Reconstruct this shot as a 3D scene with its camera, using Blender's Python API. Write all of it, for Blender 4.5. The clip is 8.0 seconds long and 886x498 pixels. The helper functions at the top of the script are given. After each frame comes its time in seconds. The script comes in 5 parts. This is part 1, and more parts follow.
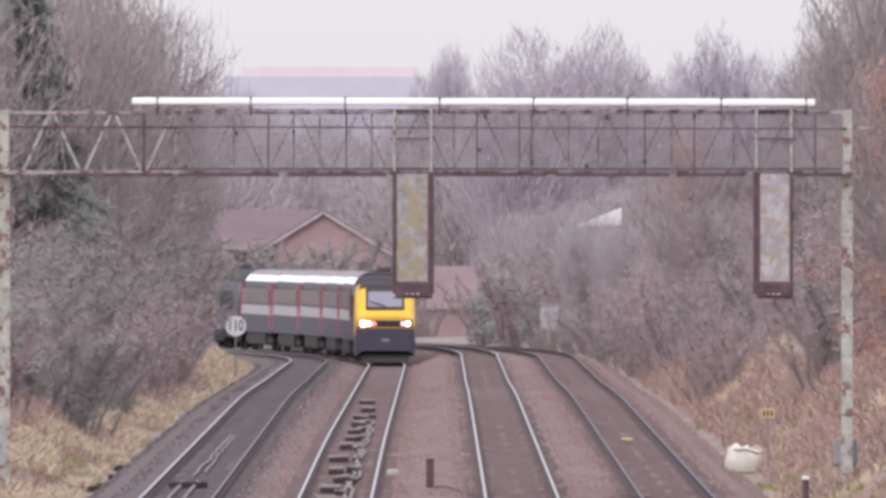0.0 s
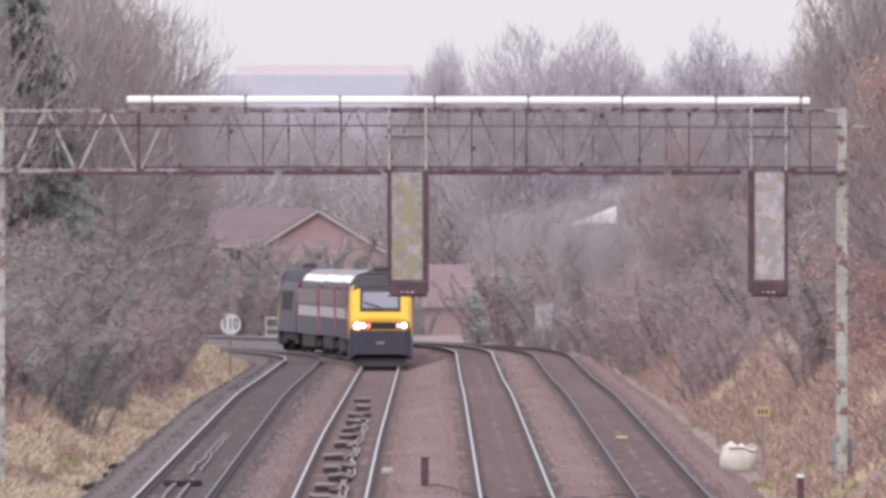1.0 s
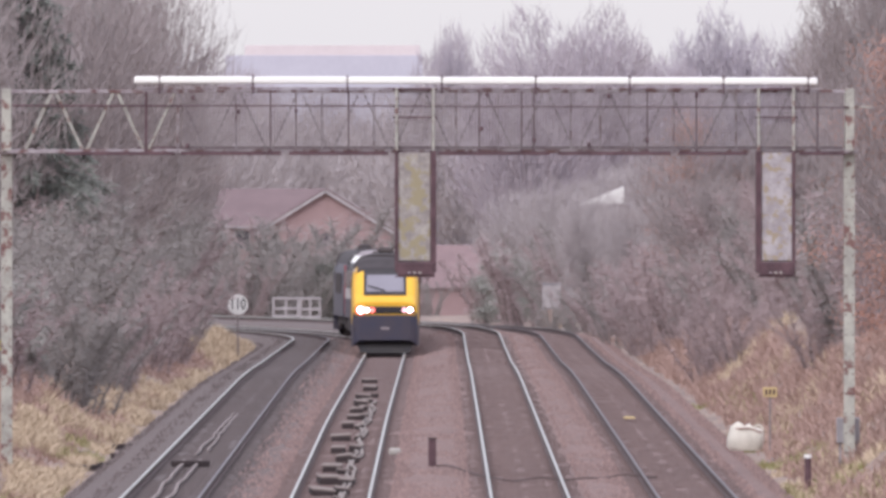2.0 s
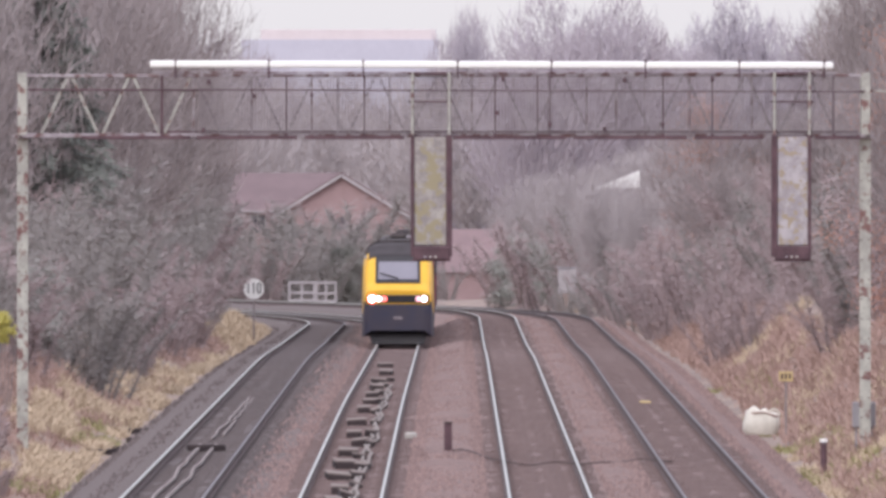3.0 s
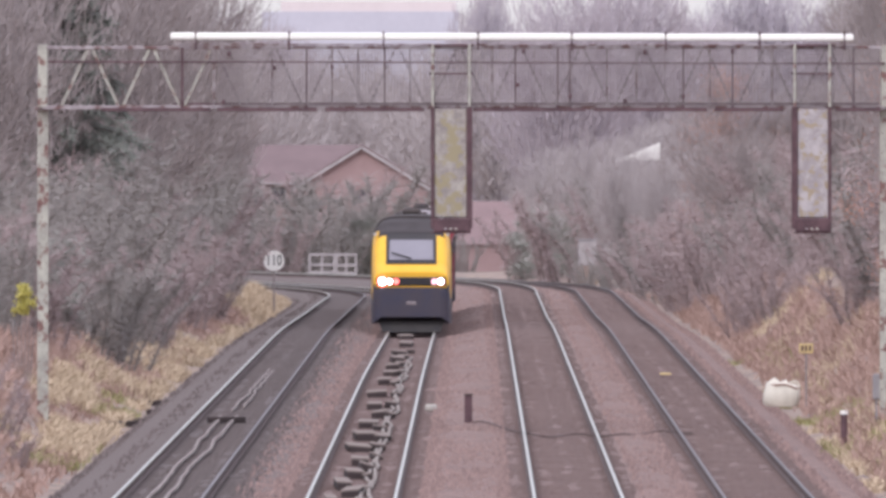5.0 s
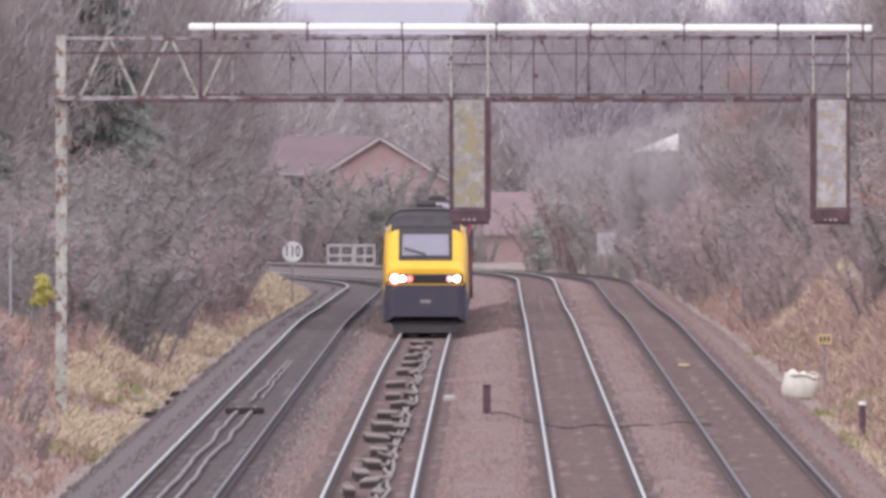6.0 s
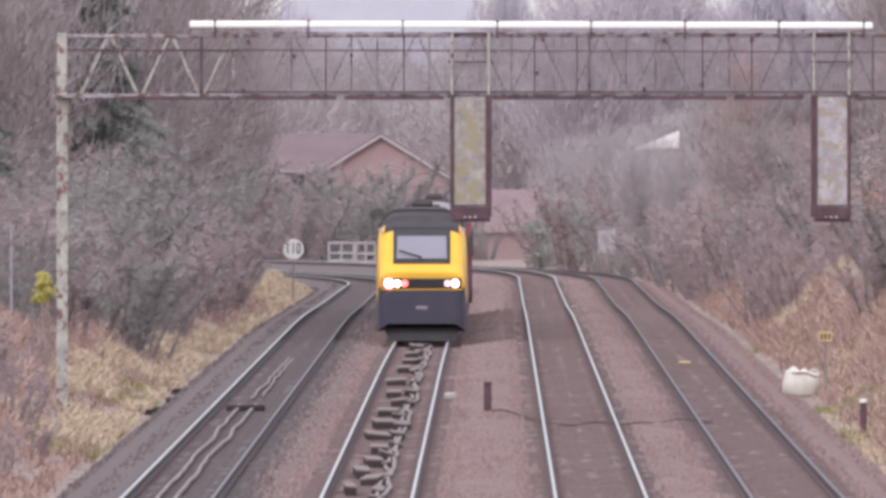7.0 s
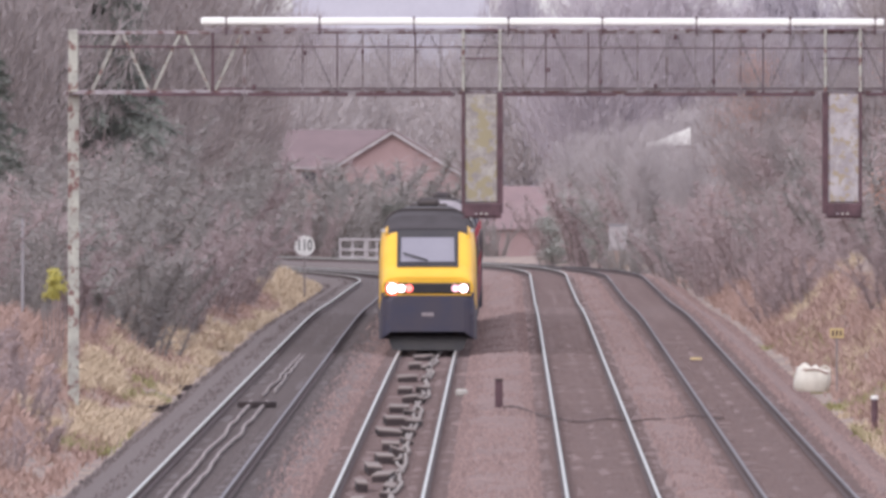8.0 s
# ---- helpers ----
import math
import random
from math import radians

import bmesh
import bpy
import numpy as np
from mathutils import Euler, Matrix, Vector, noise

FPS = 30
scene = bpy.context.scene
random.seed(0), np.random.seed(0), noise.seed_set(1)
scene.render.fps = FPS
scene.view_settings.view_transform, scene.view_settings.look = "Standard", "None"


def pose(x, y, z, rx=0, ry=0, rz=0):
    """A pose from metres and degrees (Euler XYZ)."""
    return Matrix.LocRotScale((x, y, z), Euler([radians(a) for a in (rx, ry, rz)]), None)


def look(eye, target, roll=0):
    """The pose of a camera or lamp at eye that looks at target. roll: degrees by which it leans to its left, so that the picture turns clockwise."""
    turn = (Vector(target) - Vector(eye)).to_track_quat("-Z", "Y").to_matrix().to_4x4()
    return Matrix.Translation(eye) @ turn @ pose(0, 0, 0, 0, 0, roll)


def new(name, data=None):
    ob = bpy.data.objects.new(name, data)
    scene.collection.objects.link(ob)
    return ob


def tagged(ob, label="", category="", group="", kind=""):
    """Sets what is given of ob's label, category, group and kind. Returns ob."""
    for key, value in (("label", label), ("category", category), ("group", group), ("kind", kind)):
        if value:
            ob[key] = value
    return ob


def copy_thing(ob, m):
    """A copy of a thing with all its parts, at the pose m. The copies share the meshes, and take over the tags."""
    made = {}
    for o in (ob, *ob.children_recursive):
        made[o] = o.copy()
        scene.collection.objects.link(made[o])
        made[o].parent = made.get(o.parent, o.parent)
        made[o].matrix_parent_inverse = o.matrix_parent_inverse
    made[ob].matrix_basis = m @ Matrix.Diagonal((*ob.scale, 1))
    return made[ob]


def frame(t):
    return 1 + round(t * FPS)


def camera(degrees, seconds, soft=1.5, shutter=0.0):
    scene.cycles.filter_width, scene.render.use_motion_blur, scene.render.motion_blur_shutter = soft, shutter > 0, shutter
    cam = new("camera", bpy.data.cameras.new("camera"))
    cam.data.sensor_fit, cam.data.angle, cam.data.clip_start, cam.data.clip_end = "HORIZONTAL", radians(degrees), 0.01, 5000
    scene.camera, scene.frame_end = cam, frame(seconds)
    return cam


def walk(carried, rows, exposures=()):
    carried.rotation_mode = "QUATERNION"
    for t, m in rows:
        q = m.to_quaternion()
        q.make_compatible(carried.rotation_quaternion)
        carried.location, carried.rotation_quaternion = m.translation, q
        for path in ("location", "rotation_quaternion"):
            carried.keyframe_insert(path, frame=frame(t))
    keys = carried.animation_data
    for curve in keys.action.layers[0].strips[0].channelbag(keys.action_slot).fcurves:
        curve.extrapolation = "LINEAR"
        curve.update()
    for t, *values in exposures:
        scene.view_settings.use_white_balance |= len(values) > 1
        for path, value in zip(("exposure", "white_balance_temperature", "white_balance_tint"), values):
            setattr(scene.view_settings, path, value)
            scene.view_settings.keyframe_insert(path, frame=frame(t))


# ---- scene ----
# A railway cutting seen through a very long lens from a bridge parapet. Y runs away from the camera, rail tops lie at z = 0.
cam = camera(2.0417, 8.0, soft=3.4)
EYE = 6.23
AIM = [
    (0.0, 0.1328, -0.1191), (0.5, 0.1448, -0.1050), (1.0, 0.1448, -0.1230), (1.5, 0.1390, -0.1468), (1.7, 0.1342, -0.1569), (2.8, 0.1022, -0.1946),
    (3.0, 0.0912, -0.2046), (3.5, 0.0732, -0.2246), (4.0, 0.0697, -0.2662), (4.5, 0.0653, -0.2705), (4.7, 0.0594, -0.2689), (5.8, 0.0040, -0.2806),
    (6.0, 0.0020, -0.2902), (6.5, 0.0020, -0.2928), (7.0, 0.0, -0.2962), (7.5, -0.0085, -0.2956), (8.0, -0.0260, -0.3040),
]
walk(cam, [(t, pose(0, 0, EYE, 90 + pitch, 0, -yaw)) for t, yaw, pitch in AIM],
     exposures=[(0.0, 0.02, 6250, 17), (3.5, 0.04, 6250, 17), (8.0, 0.08, 6250, 17)])

# ---- light: a bright overcast winter sky, brightest overhead, with a veiled sun behind the camera ----
SUN_UP, SUN_TURN = 34.0, 205.0
world = bpy.data.worlds.new("overcast_sky")
scene.world = world
world.use_nodes = True
wn, wl = world.node_tree.nodes, world.node_tree.links
wn.clear()
sky = wn.new("ShaderNodeTexSky")
sky.sky_type, sky.sun_disc = "NISHITA", False
sky.sun_elevation, sky.sun_rotation = radians(SUN_UP), radians(SUN_TURN)
sky_bg = wn.new("ShaderNodeBackground")
sky_bg.inputs["Strength"].default_value = 0.05
wl.new(sky.outputs["Color"], sky_bg.inputs["Color"])
where = wn.new("ShaderNodeTexCoord")
split = wn.new("ShaderNodeSeparateXYZ")
wl.new(where.outputs["Generated"], split.inputs["Vector"])
up = wn.new("ShaderNodeMapRange")
up.inputs["From Min"].default_value, up.inputs["From Max"].default_value = 0.0, 1.0
up.inputs["To Min"].default_value, up.inputs["To Max"].default_value = 0.60, 1.55
wl.new(split.outputs["Z"], up.inputs["Value"])
cloud = wn.new("ShaderNodeTexNoise")
cloud.inputs["Scale"].default_value, cloud.inputs["Detail"].default_value = 3.0, 4.0
wl.new(where.outputs["Generated"], cloud.inputs["Vector"])
soft_cloud = wn.new("ShaderNodeMapRange")
soft_cloud.inputs["To Min"].default_value, soft_cloud.inputs["To Max"].default_value = 0.92, 1.08
wl.new(cloud.outputs["Fac"], soft_cloud.inputs["Value"])
level = wn.new("ShaderNodeMath")
level.operation = "MULTIPLY"
wl.new(up.outputs["Result"], level.inputs[0])
wl.new(soft_cloud.outputs["Result"], level.inputs[1])
cloud_bg = wn.new("ShaderNodeBackground")
cloud_bg.inputs["Color"].default_value = (0.98, 0.96, 1.0, 1)
wl.new(level.outputs["Value"], cloud_bg.inputs["Strength"])
both = wn.new("ShaderNodeAddShader")
wl.new(sky_bg.outputs["Background"], both.inputs[0])
wl.new(cloud_bg.outputs["Background"], both.inputs[1])
wout = wn.new("ShaderNodeOutputWorld")
wl.new(both.outputs["Shader"], wout.inputs["Surface"])

sun = new("sun", bpy.data.lights.new("sun", "SUN"))
sun.data.energy, sun.data.angle, sun.data.color = 1.1, radians(30), (1.0, 0.96, 0.9)
a, e = radians(SUN_TURN), radians(SUN_UP)
sun.matrix_world = look((0, 0, 0), (-math.sin(a) * math.cos(e), -math.cos(a) * math.cos(e), -math.sin(e)))


# ---- materials ----
def material(name, base, second=None, rough=0.8, metal=0.0, scale=4.0, fine=40.0, bump=0.2, patch=None, patch_at=0.55, island=False, spec=0.3, depth=0.02, grit=0.5):
    """A surface with a colour that varies at two scales, a bump, and stains or rust of a third colour."""
    m = bpy.data.materials.new(name)
    m.use_nodes = True
    n, l = m.node_tree.nodes, m.node_tree.links
    b = n["Principled BSDF"]
    b.inputs["Roughness"].default_value, b.inputs["Metallic"].default_value = rough, metal
    b.inputs["Specular IOR Level"].default_value = spec
    tc = n.new("ShaderNodeTexCoord")
    big = n.new("ShaderNodeTexNoise")
    big.inputs["Scale"].default_value, big.inputs["Detail"].default_value = scale, 5
    l.new(tc.outputs["Object"], big.inputs["Vector"])
    small = n.new("ShaderNodeTexNoise")
    small.inputs["Scale"].default_value, small.inputs["Detail"].default_value = fine, 3
    l.new(tc.outputs["Object"], small.inputs["Vector"])
    mix = n.new("ShaderNodeMix")
    mix.data_type = "RGBA"
    mix.inputs["A"].default_value = (*base, 1)
    mix.inputs["B"].default_value = (*(second or [c * 0.7 for c in base]), 1)
    ramp = n.new("ShaderNodeMapRange")
    ramp.inputs["From Min"].default_value, ramp.inputs["From Max"].default_value = 0.36, 0.64
    if island:
        geo = n.new("ShaderNodeNewGeometry")
        avg = n.new("ShaderNodeMath")
        avg.operation = "MULTIPLY_ADD"
        avg.inputs[1].default_value = 0.55
        l.new(geo.outputs["Random Per Island"], avg.inputs[0])
        half = n.new("ShaderNodeMath")
        half.operation = "MULTIPLY"
        half.inputs[1].default_value = 0.45
        l.new(big.outputs["Fac"], half.inputs[0])
        l.new(half.outputs["Value"], avg.inputs[2])
        l.new(avg.outputs["Value"], mix.inputs["Factor"])
    else:
        sumn = n.new("ShaderNodeMath")
        sumn.operation = "ADD"
        l.new(big.outputs["Fac"], sumn.inputs[0])
        wob = n.new("ShaderNodeMath")
        wob.operation = "MULTIPLY_ADD"
        wob.inputs[1].default_value, wob.inputs[2].default_value = grit, -grit / 2
        l.new(small.outputs["Fac"], wob.inputs[0])
        l.new(wob.outputs["Value"], sumn.inputs[1])
        l.new(sumn.outputs["Value"], ramp.inputs["Value"])
        l.new(ramp.outputs["Result"], mix.inputs["Factor"])
    out = mix.outputs["Result"]
    if patch:
        pn = n.new("ShaderNodeTexNoise")
        pn.inputs["Scale"].default_value, pn.inputs["Detail"].default_value = scale * 1.7, 8
        shift = n.new("ShaderNodeMapping")
        shift.inputs["Location"].default_value = (3.1, 7.7, 1.3)
        l.new(tc.outputs["Object"], shift.inputs["Vector"])
        l.new(shift.outputs["Vector"], pn.inputs["Vector"])
        pr = n.new("ShaderNodeMapRange")
        pr.inputs["From Min"].default_value, pr.inputs["From Max"].default_value = patch_at - 0.04, patch_at + 0.05
        l.new(pn.outputs["Fac"], pr.inputs["Value"])
        pm = n.new("ShaderNodeMix")
        pm.data_type = "RGBA"
        pm.inputs["B"].default_value = (*patch, 1)
        l.new(pr.outputs["Result"], pm.inputs["Factor"])
        l.new(out, pm.inputs["A"])
        out = pm.outputs["Result"]
    l.new(out, b.inputs["Base Color"])
    if bump:
        bp = n.new("ShaderNodeBump")
        bp.inputs["Strength"].default_value, bp.inputs["Distance"].default_value = bump, depth
        l.new(small.outputs["Fac"], bp.inputs["Height"])
        l.new(bp.outputs["Normal"], b.inputs["Normal"])
    return m


def grimed(m, dirty, edge, lean, soft_edge):
    """Lays an oily grime of another colour over the ground on one side of an uneven line that runs with the track."""
    n, l = m.node_tree.nodes, m.node_tree.links
    b = n["Principled BSDF"]
    clean = b.inputs["Base Color"].links[0].from_socket
    tc = n.new("ShaderNodeTexCoord")
    xyz = n.new("ShaderNodeSeparateXYZ")
    l.new(tc.outputs["Object"], xyz.inputs["Vector"])
    across = n.new("ShaderNodeMath")
    across.operation = "MULTIPLY_ADD"
    across.inputs[1].default_value = -lean
    l.new(xyz.outputs["Y"], across.inputs[0])
    l.new(xyz.outputs["X"], across.inputs[2])
    wav = n.new("ShaderNodeTexNoise")
    wav.inputs["Scale"].default_value, wav.inputs["Detail"].default_value = 0.45, 6
    l.new(tc.outputs["Object"], wav.inputs["Vector"])
    uneven = n.new("ShaderNodeMath")
    uneven.operation = "MULTIPLY_ADD"
    uneven.inputs[1].default_value = 2.2
    l.new(wav.outputs["Fac"], uneven.inputs[0])
    l.new(across.outputs["Value"], uneven.inputs[2])
    fade = n.new("ShaderNodeMapRange")
    fade.inputs["From Min"].default_value, fade.inputs["From Max"].default_value = edge + 1.1 - soft_edge, edge + 1.1 + soft_edge
    fade.inputs["To Min"].default_value, fade.inputs["To Max"].default_value = 1.0, 0.0
    l.new(uneven.outputs["Value"], fade.inputs["Value"])
    both_dirt = n.new("ShaderNodeMix")
    both_dirt.data_type = "RGBA"
    both_dirt.inputs["B"].default_value = (*dirty, 1)
    l.new(fade.outputs["Result"], both_dirt.inputs["Factor"])
    l.new(clean, both_dirt.inputs["A"])
    l.new(both_dirt.outputs["Result"], b.inputs["Base Color"])


def glow(name, colour, strength):
    m = bpy.data.materials.new(name)
    m.use_nodes = True
    b = m.node_tree.nodes["Principled BSDF"]
    b.inputs["Base Color"].default_value = (*colour, 1)
    b.inputs["Emission Color"].default_value = (*colour, 1)
    b.inputs["Emission Strength"].default_value = strength
    return m


EARTH = material("bank_earth", (0.30, 0.225, 0.195), (0.20, 0.165, 0.15), 0.95, scale=0.35, fine=9, bump=0.5, patch=(0.38, 0.305, 0.235), patch_at=0.56, depth=0.1)
BALLAST = material("ballast", (0.27, 0.186, 0.166), (0.185, 0.13, 0.118), 0.95, scale=0.9, fine=16, bump=0.6, patch=(0.175, 0.13, 0.122), patch_at=0.60, depth=0.06, grit=0.8)
grimed(BALLAST, (0.145, 0.119, 0.112), -3.3, 0.0021, 1.0)
FOULED = material("fouled_ballast", (0.225, 0.158, 0.144), (0.168, 0.121, 0.112), 0.95, scale=1.1, fine=16, bump=0.6, depth=0.05, grit=0.8)
STONES = material("ballast_stones", (0.40, 0.285, 0.26), (0.16, 0.116, 0.11), 0.95, scale=0.5, bump=0, island=True)
DARK_STONES = material("grimy_ballast_stones", (0.27, 0.208, 0.198), (0.10, 0.078, 0.077), 0.95, scale=0.5, bump=0, island=True)
GRIMY = material("oil_grimed_ballast", (0.165, 0.137, 0.133), (0.12, 0.102, 0.10), 0.95, scale=1.1, fine=16, bump=0.6, depth=0.05, grit=0.8)
GRIMY_STONES = material("oil_grimed_stones", (0.22, 0.18, 0.175), (0.09, 0.076, 0.075), 0.95, scale=0.5, bump=0, island=True)
PALE_BOARD = material("pale_board_top", (0.25, 0.205, 0.18), (0.19, 0.155, 0.14), 0.9, scale=2, fine=20)
TIMBER = material("old_sleeper_timber", (0.06, 0.045, 0.045), (0.04, 0.032, 0.033), 0.9, scale=3, fine=30, bump=0.4)
CONCRETE = material("concrete", (0.52, 0.50, 0.45), (0.40, 0.38, 0.35), 0.9, scale=3, fine=40)
SLEEPER = material("weathered_concrete", (0.205, 0.146, 0.134), (0.17, 0.123, 0.114), 0.9, scale=1, fine=25)
RAIL_SIDE = material("rusty_rail", (0.12, 0.085, 0.08), (0.085, 0.063, 0.062), 0.8, scale=2, fine=30)
RAIL_HEAD = material("polished_rail_head", (0.56, 0.56, 0.50), (0.46, 0.455, 0.41), 0.3, metal=1.0, scale=0.4, fine=5, bump=0.02)
RAIL_DULL = material("dull_rail_head", (0.17, 0.15, 0.157), (0.13, 0.115, 0.12), 0.5, metal=0.8, scale=0.4, fine=5, bump=0.02)
LOOSE_RAIL = material("loose_rail_rust", (0.28, 0.235, 0.22), (0.20, 0.165, 0.155), 0.7, scale=1.2, fine=20)
CABLE = material("pale_cable", (0.29, 0.25, 0.22), (0.21, 0.18, 0.165), 0.7, scale=1.2, fine=20)
STEEL = material("weathered_gantry_paint", (0.40, 0.365, 0.375), (0.27, 0.23, 0.245), 0.7, scale=2.2, fine=18, patch=(0.15, 0.085, 0.08), patch_at=0.53)
POST_PAINT = material("flaking_white_paint", (0.47, 0.47, 0.41), (0.34, 0.33, 0.295), 0.7, scale=3, fine=18, patch=(0.20, 0.11, 0.10), patch_at=0.585)
DARK_STEEL = material("dark_rusted_steel", (0.135, 0.08, 0.09), (0.085, 0.052, 0.06), 0.8, scale=3, fine=25)
MESH_WIRE = material("galvanised_wire", (0.30, 0.27, 0.275), (0.20, 0.17, 0.18), 0.6, metal=0.2, scale=2, fine=20, bump=0)
BRIGHT = material("bright_white_handrail", (0.93, 0.94, 0.88), (0.90, 0.90, 0.86), 0.5, scale=1, fine=12, bump=0.03)
LICHEN = material("lichened_signal_back", (0.43, 0.40, 0.365), (0.27, 0.245, 0.235), 0.85, scale=3.2, fine=14, patch=(0.33, 0.29, 0.19), patch_at=0.545)
PALE_BACK = material("faded_signal_back", (0.47, 0.44, 0.45), (0.33, 0.30, 0.31), 0.85, scale=3.4, fine=14, patch=(0.36, 0.30, 0.22), patch_at=0.55)
BARK = material("bark", (0.29, 0.25, 0.245), (0.22, 0.19, 0.19), 0.95, scale=3, fine=30)
TWIG = material("bare_twigs", (0.39, 0.34, 0.335), (0.29, 0.255, 0.25), 0.95, scale=0.6, bump=0, island=True)
SCRUB = material("bramble_scrub", (0.45, 0.36, 0.355), (0.34, 0.275, 0.275), 0.95, scale=0.5, bump=0, island=True)
GREY_SCRUB = material("grey_scrub", (0.335, 0.312, 0.295), (0.26, 0.242, 0.232), 0.95, scale=0.5, bump=0, island=True)
# far haze painted into the twig colour
FAR_HAZE_TWIG = material("haze_painted_twigs", (0.48, 0.43, 0.465), (0.42, 0.378, 0.41), 1.0, scale=0.4, bump=0, island=True)
# paler copy of the bare twigs, mid-distance haze put into the colour
MID_HAZE_TWIG = material("haze_paled_twigs", (0.47, 0.425, 0.425), (0.38, 0.345, 0.345), 0.95, scale=0.6, bump=0, island=True)
WEATHERED = material("weathered_pale_paint", (0.42, 0.39, 0.395), (0.35, 0.325, 0.33), 0.8, scale=2, fine=20)
NEEDLE = material("conifer_needles", (0.22, 0.235, 0.208), (0.155, 0.166, 0.148), 0.8, scale=1, bump=0, island=True)
# evergreen colour lifted to pale mauve as painted haze
FAR_HAZE_NEEDLE = material("haze_painted_evergreen", (0.50, 0.46, 0.505), (0.43, 0.395, 0.435), 0.95, scale=1, bump=0, island=True)
IVY = material("ivy_leaves", (0.36, 0.36, 0.325), (0.26, 0.26, 0.24), 0.7, scale=1, bump=0, island=True)
RUSSET = material("russet_leaves", (0.50, 0.27, 0.20), (0.36, 0.21, 0.17), 0.8, scale=0.7, bump=0, island=True)
GORSE = material("yellow_foliage", (0.58, 0.50, 0.12), (0.40, 0.38, 0.12), 0.7, scale=1, bump=0, island=True)
GRASS = material("dry_grass", (0.64, 0.52, 0.37), (0.37, 0.29, 0.21), 0.9, scale=0.25, bump=0, island=True)
BRACKEN = material("dead_bracken", (0.44, 0.30, 0.25), (0.29, 0.205, 0.18), 0.95, scale=0.3, bump=0, island=True)
WEED = material("green_weeds", (0.26, 0.28, 0.12), (0.30, 0.24, 0.13), 0.9, scale=0.5, bump=0, island=True)
# brick red muted towards grey-pink, distance haze put into the colour
BRICK_FAR = material("red_brick", (0.36, 0.255, 0.252), (0.315, 0.222, 0.22), 0.9, scale=0.8, fine=9)
TILE_FAR = material("brown_red_roof_tiles", (0.205, 0.15, 0.155), (0.18, 0.133, 0.137), 0.85, scale=0.8, fine=9)
PINK_ROOF = material("faded_pink_roof_tiles", (0.26, 0.185, 0.187), (0.23, 0.165, 0.168), 0.85, scale=0.8, fine=9)
WHITE_PAINT = material("white_paint", (0.80, 0.79, 0.76), (0.70, 0.69, 0.66), 0.6, scale=2, fine=20)
SHED_WALL = material("grey_blue_cladding", (0.54, 0.54, 0.61), (0.50, 0.50, 0.57), 0.7, scale=0.2, fine=2)
SHED_ROOF = material("cream_cladding", (0.70, 0.64, 0.645), (0.66, 0.60, 0.605), 0.7, scale=0.2, fine=2)
CABINET_GREY = material("grey_cabinet_paint", (0.36, 0.345, 0.36), (0.30, 0.285, 0.30), 0.6, scale=2, fine=20)
DARK_GLASS = material("dark_window_glass", (0.07, 0.07, 0.09), (0.05, 0.05, 0.06), 0.12, scale=1, bump=0, spec=0.6)
YELLOW = material("warning_yellow_paint", (0.86, 0.50, 0.045), (0.80, 0.45, 0.04), 0.4, scale=1.5, fine=20, bump=0.03)
NAVY = material("dark_blue_train_paint", (0.055, 0.055, 0.085), (0.07, 0.062, 0.08), 0.5, scale=1.5, fine=15, bump=0.05)
GRIME = material("grimy_underframe", (0.06, 0.052, 0.055), (0.09, 0.075, 0.07), 0.9, scale=3, fine=25)
ROOF_DARK = material("sooty_roof", (0.065, 0.057, 0.06), (0.05, 0.043, 0.045), 0.75, scale=1.5, fine=15)
ROOF_GREY = material("grey_coach_roof", (0.32, 0.28, 0.29), (0.24, 0.21, 0.22), 0.7, scale=0.8, fine=12)
CREAM = material("pale_grey_train_band", (0.46, 0.44, 0.43), (0.40, 0.38, 0.375), 0.45, scale=1, fine=15, bump=0.03)
RED = material("red_door_paint", (0.36, 0.065, 0.08), (0.31, 0.055, 0.07), 0.45, scale=1.5, fine=15, bump=0.03)
BLACK = material("black_paint", (0.03, 0.028, 0.032), (0.045, 0.04, 0.04), 0.5, scale=2, fine=20, bump=0.05)
SCREEN = material("tinted_windscreen", (0.24, 0.23, 0.265), (0.21, 0.20, 0.235), 0.10, scale=1, bump=0, spec=0.6)
LAMP_WHITE = glow("headlight_glow", (1.0, 0.93, 0.90), 9.0)
# red and pink glow that imitates the glare round the headlights
HALO_RED = glow("red_halo_glow", (1.0, 0.16, 0.13), 2.6)
HALO_PINK = glow("pink_halo_glow", (1.0, 0.55, 0.60), 1.0)
SACK = material("white_woven_sack", (0.72, 0.69, 0.60), (0.60, 0.57, 0.49), 0.8, scale=4, fine=30, bump=0.3)
SIGN_YELLOW = material("faded_yellow_sign", (0.62, 0.48, 0.22), (0.52, 0.40, 0.20), 0.7, scale=5, fine=30)


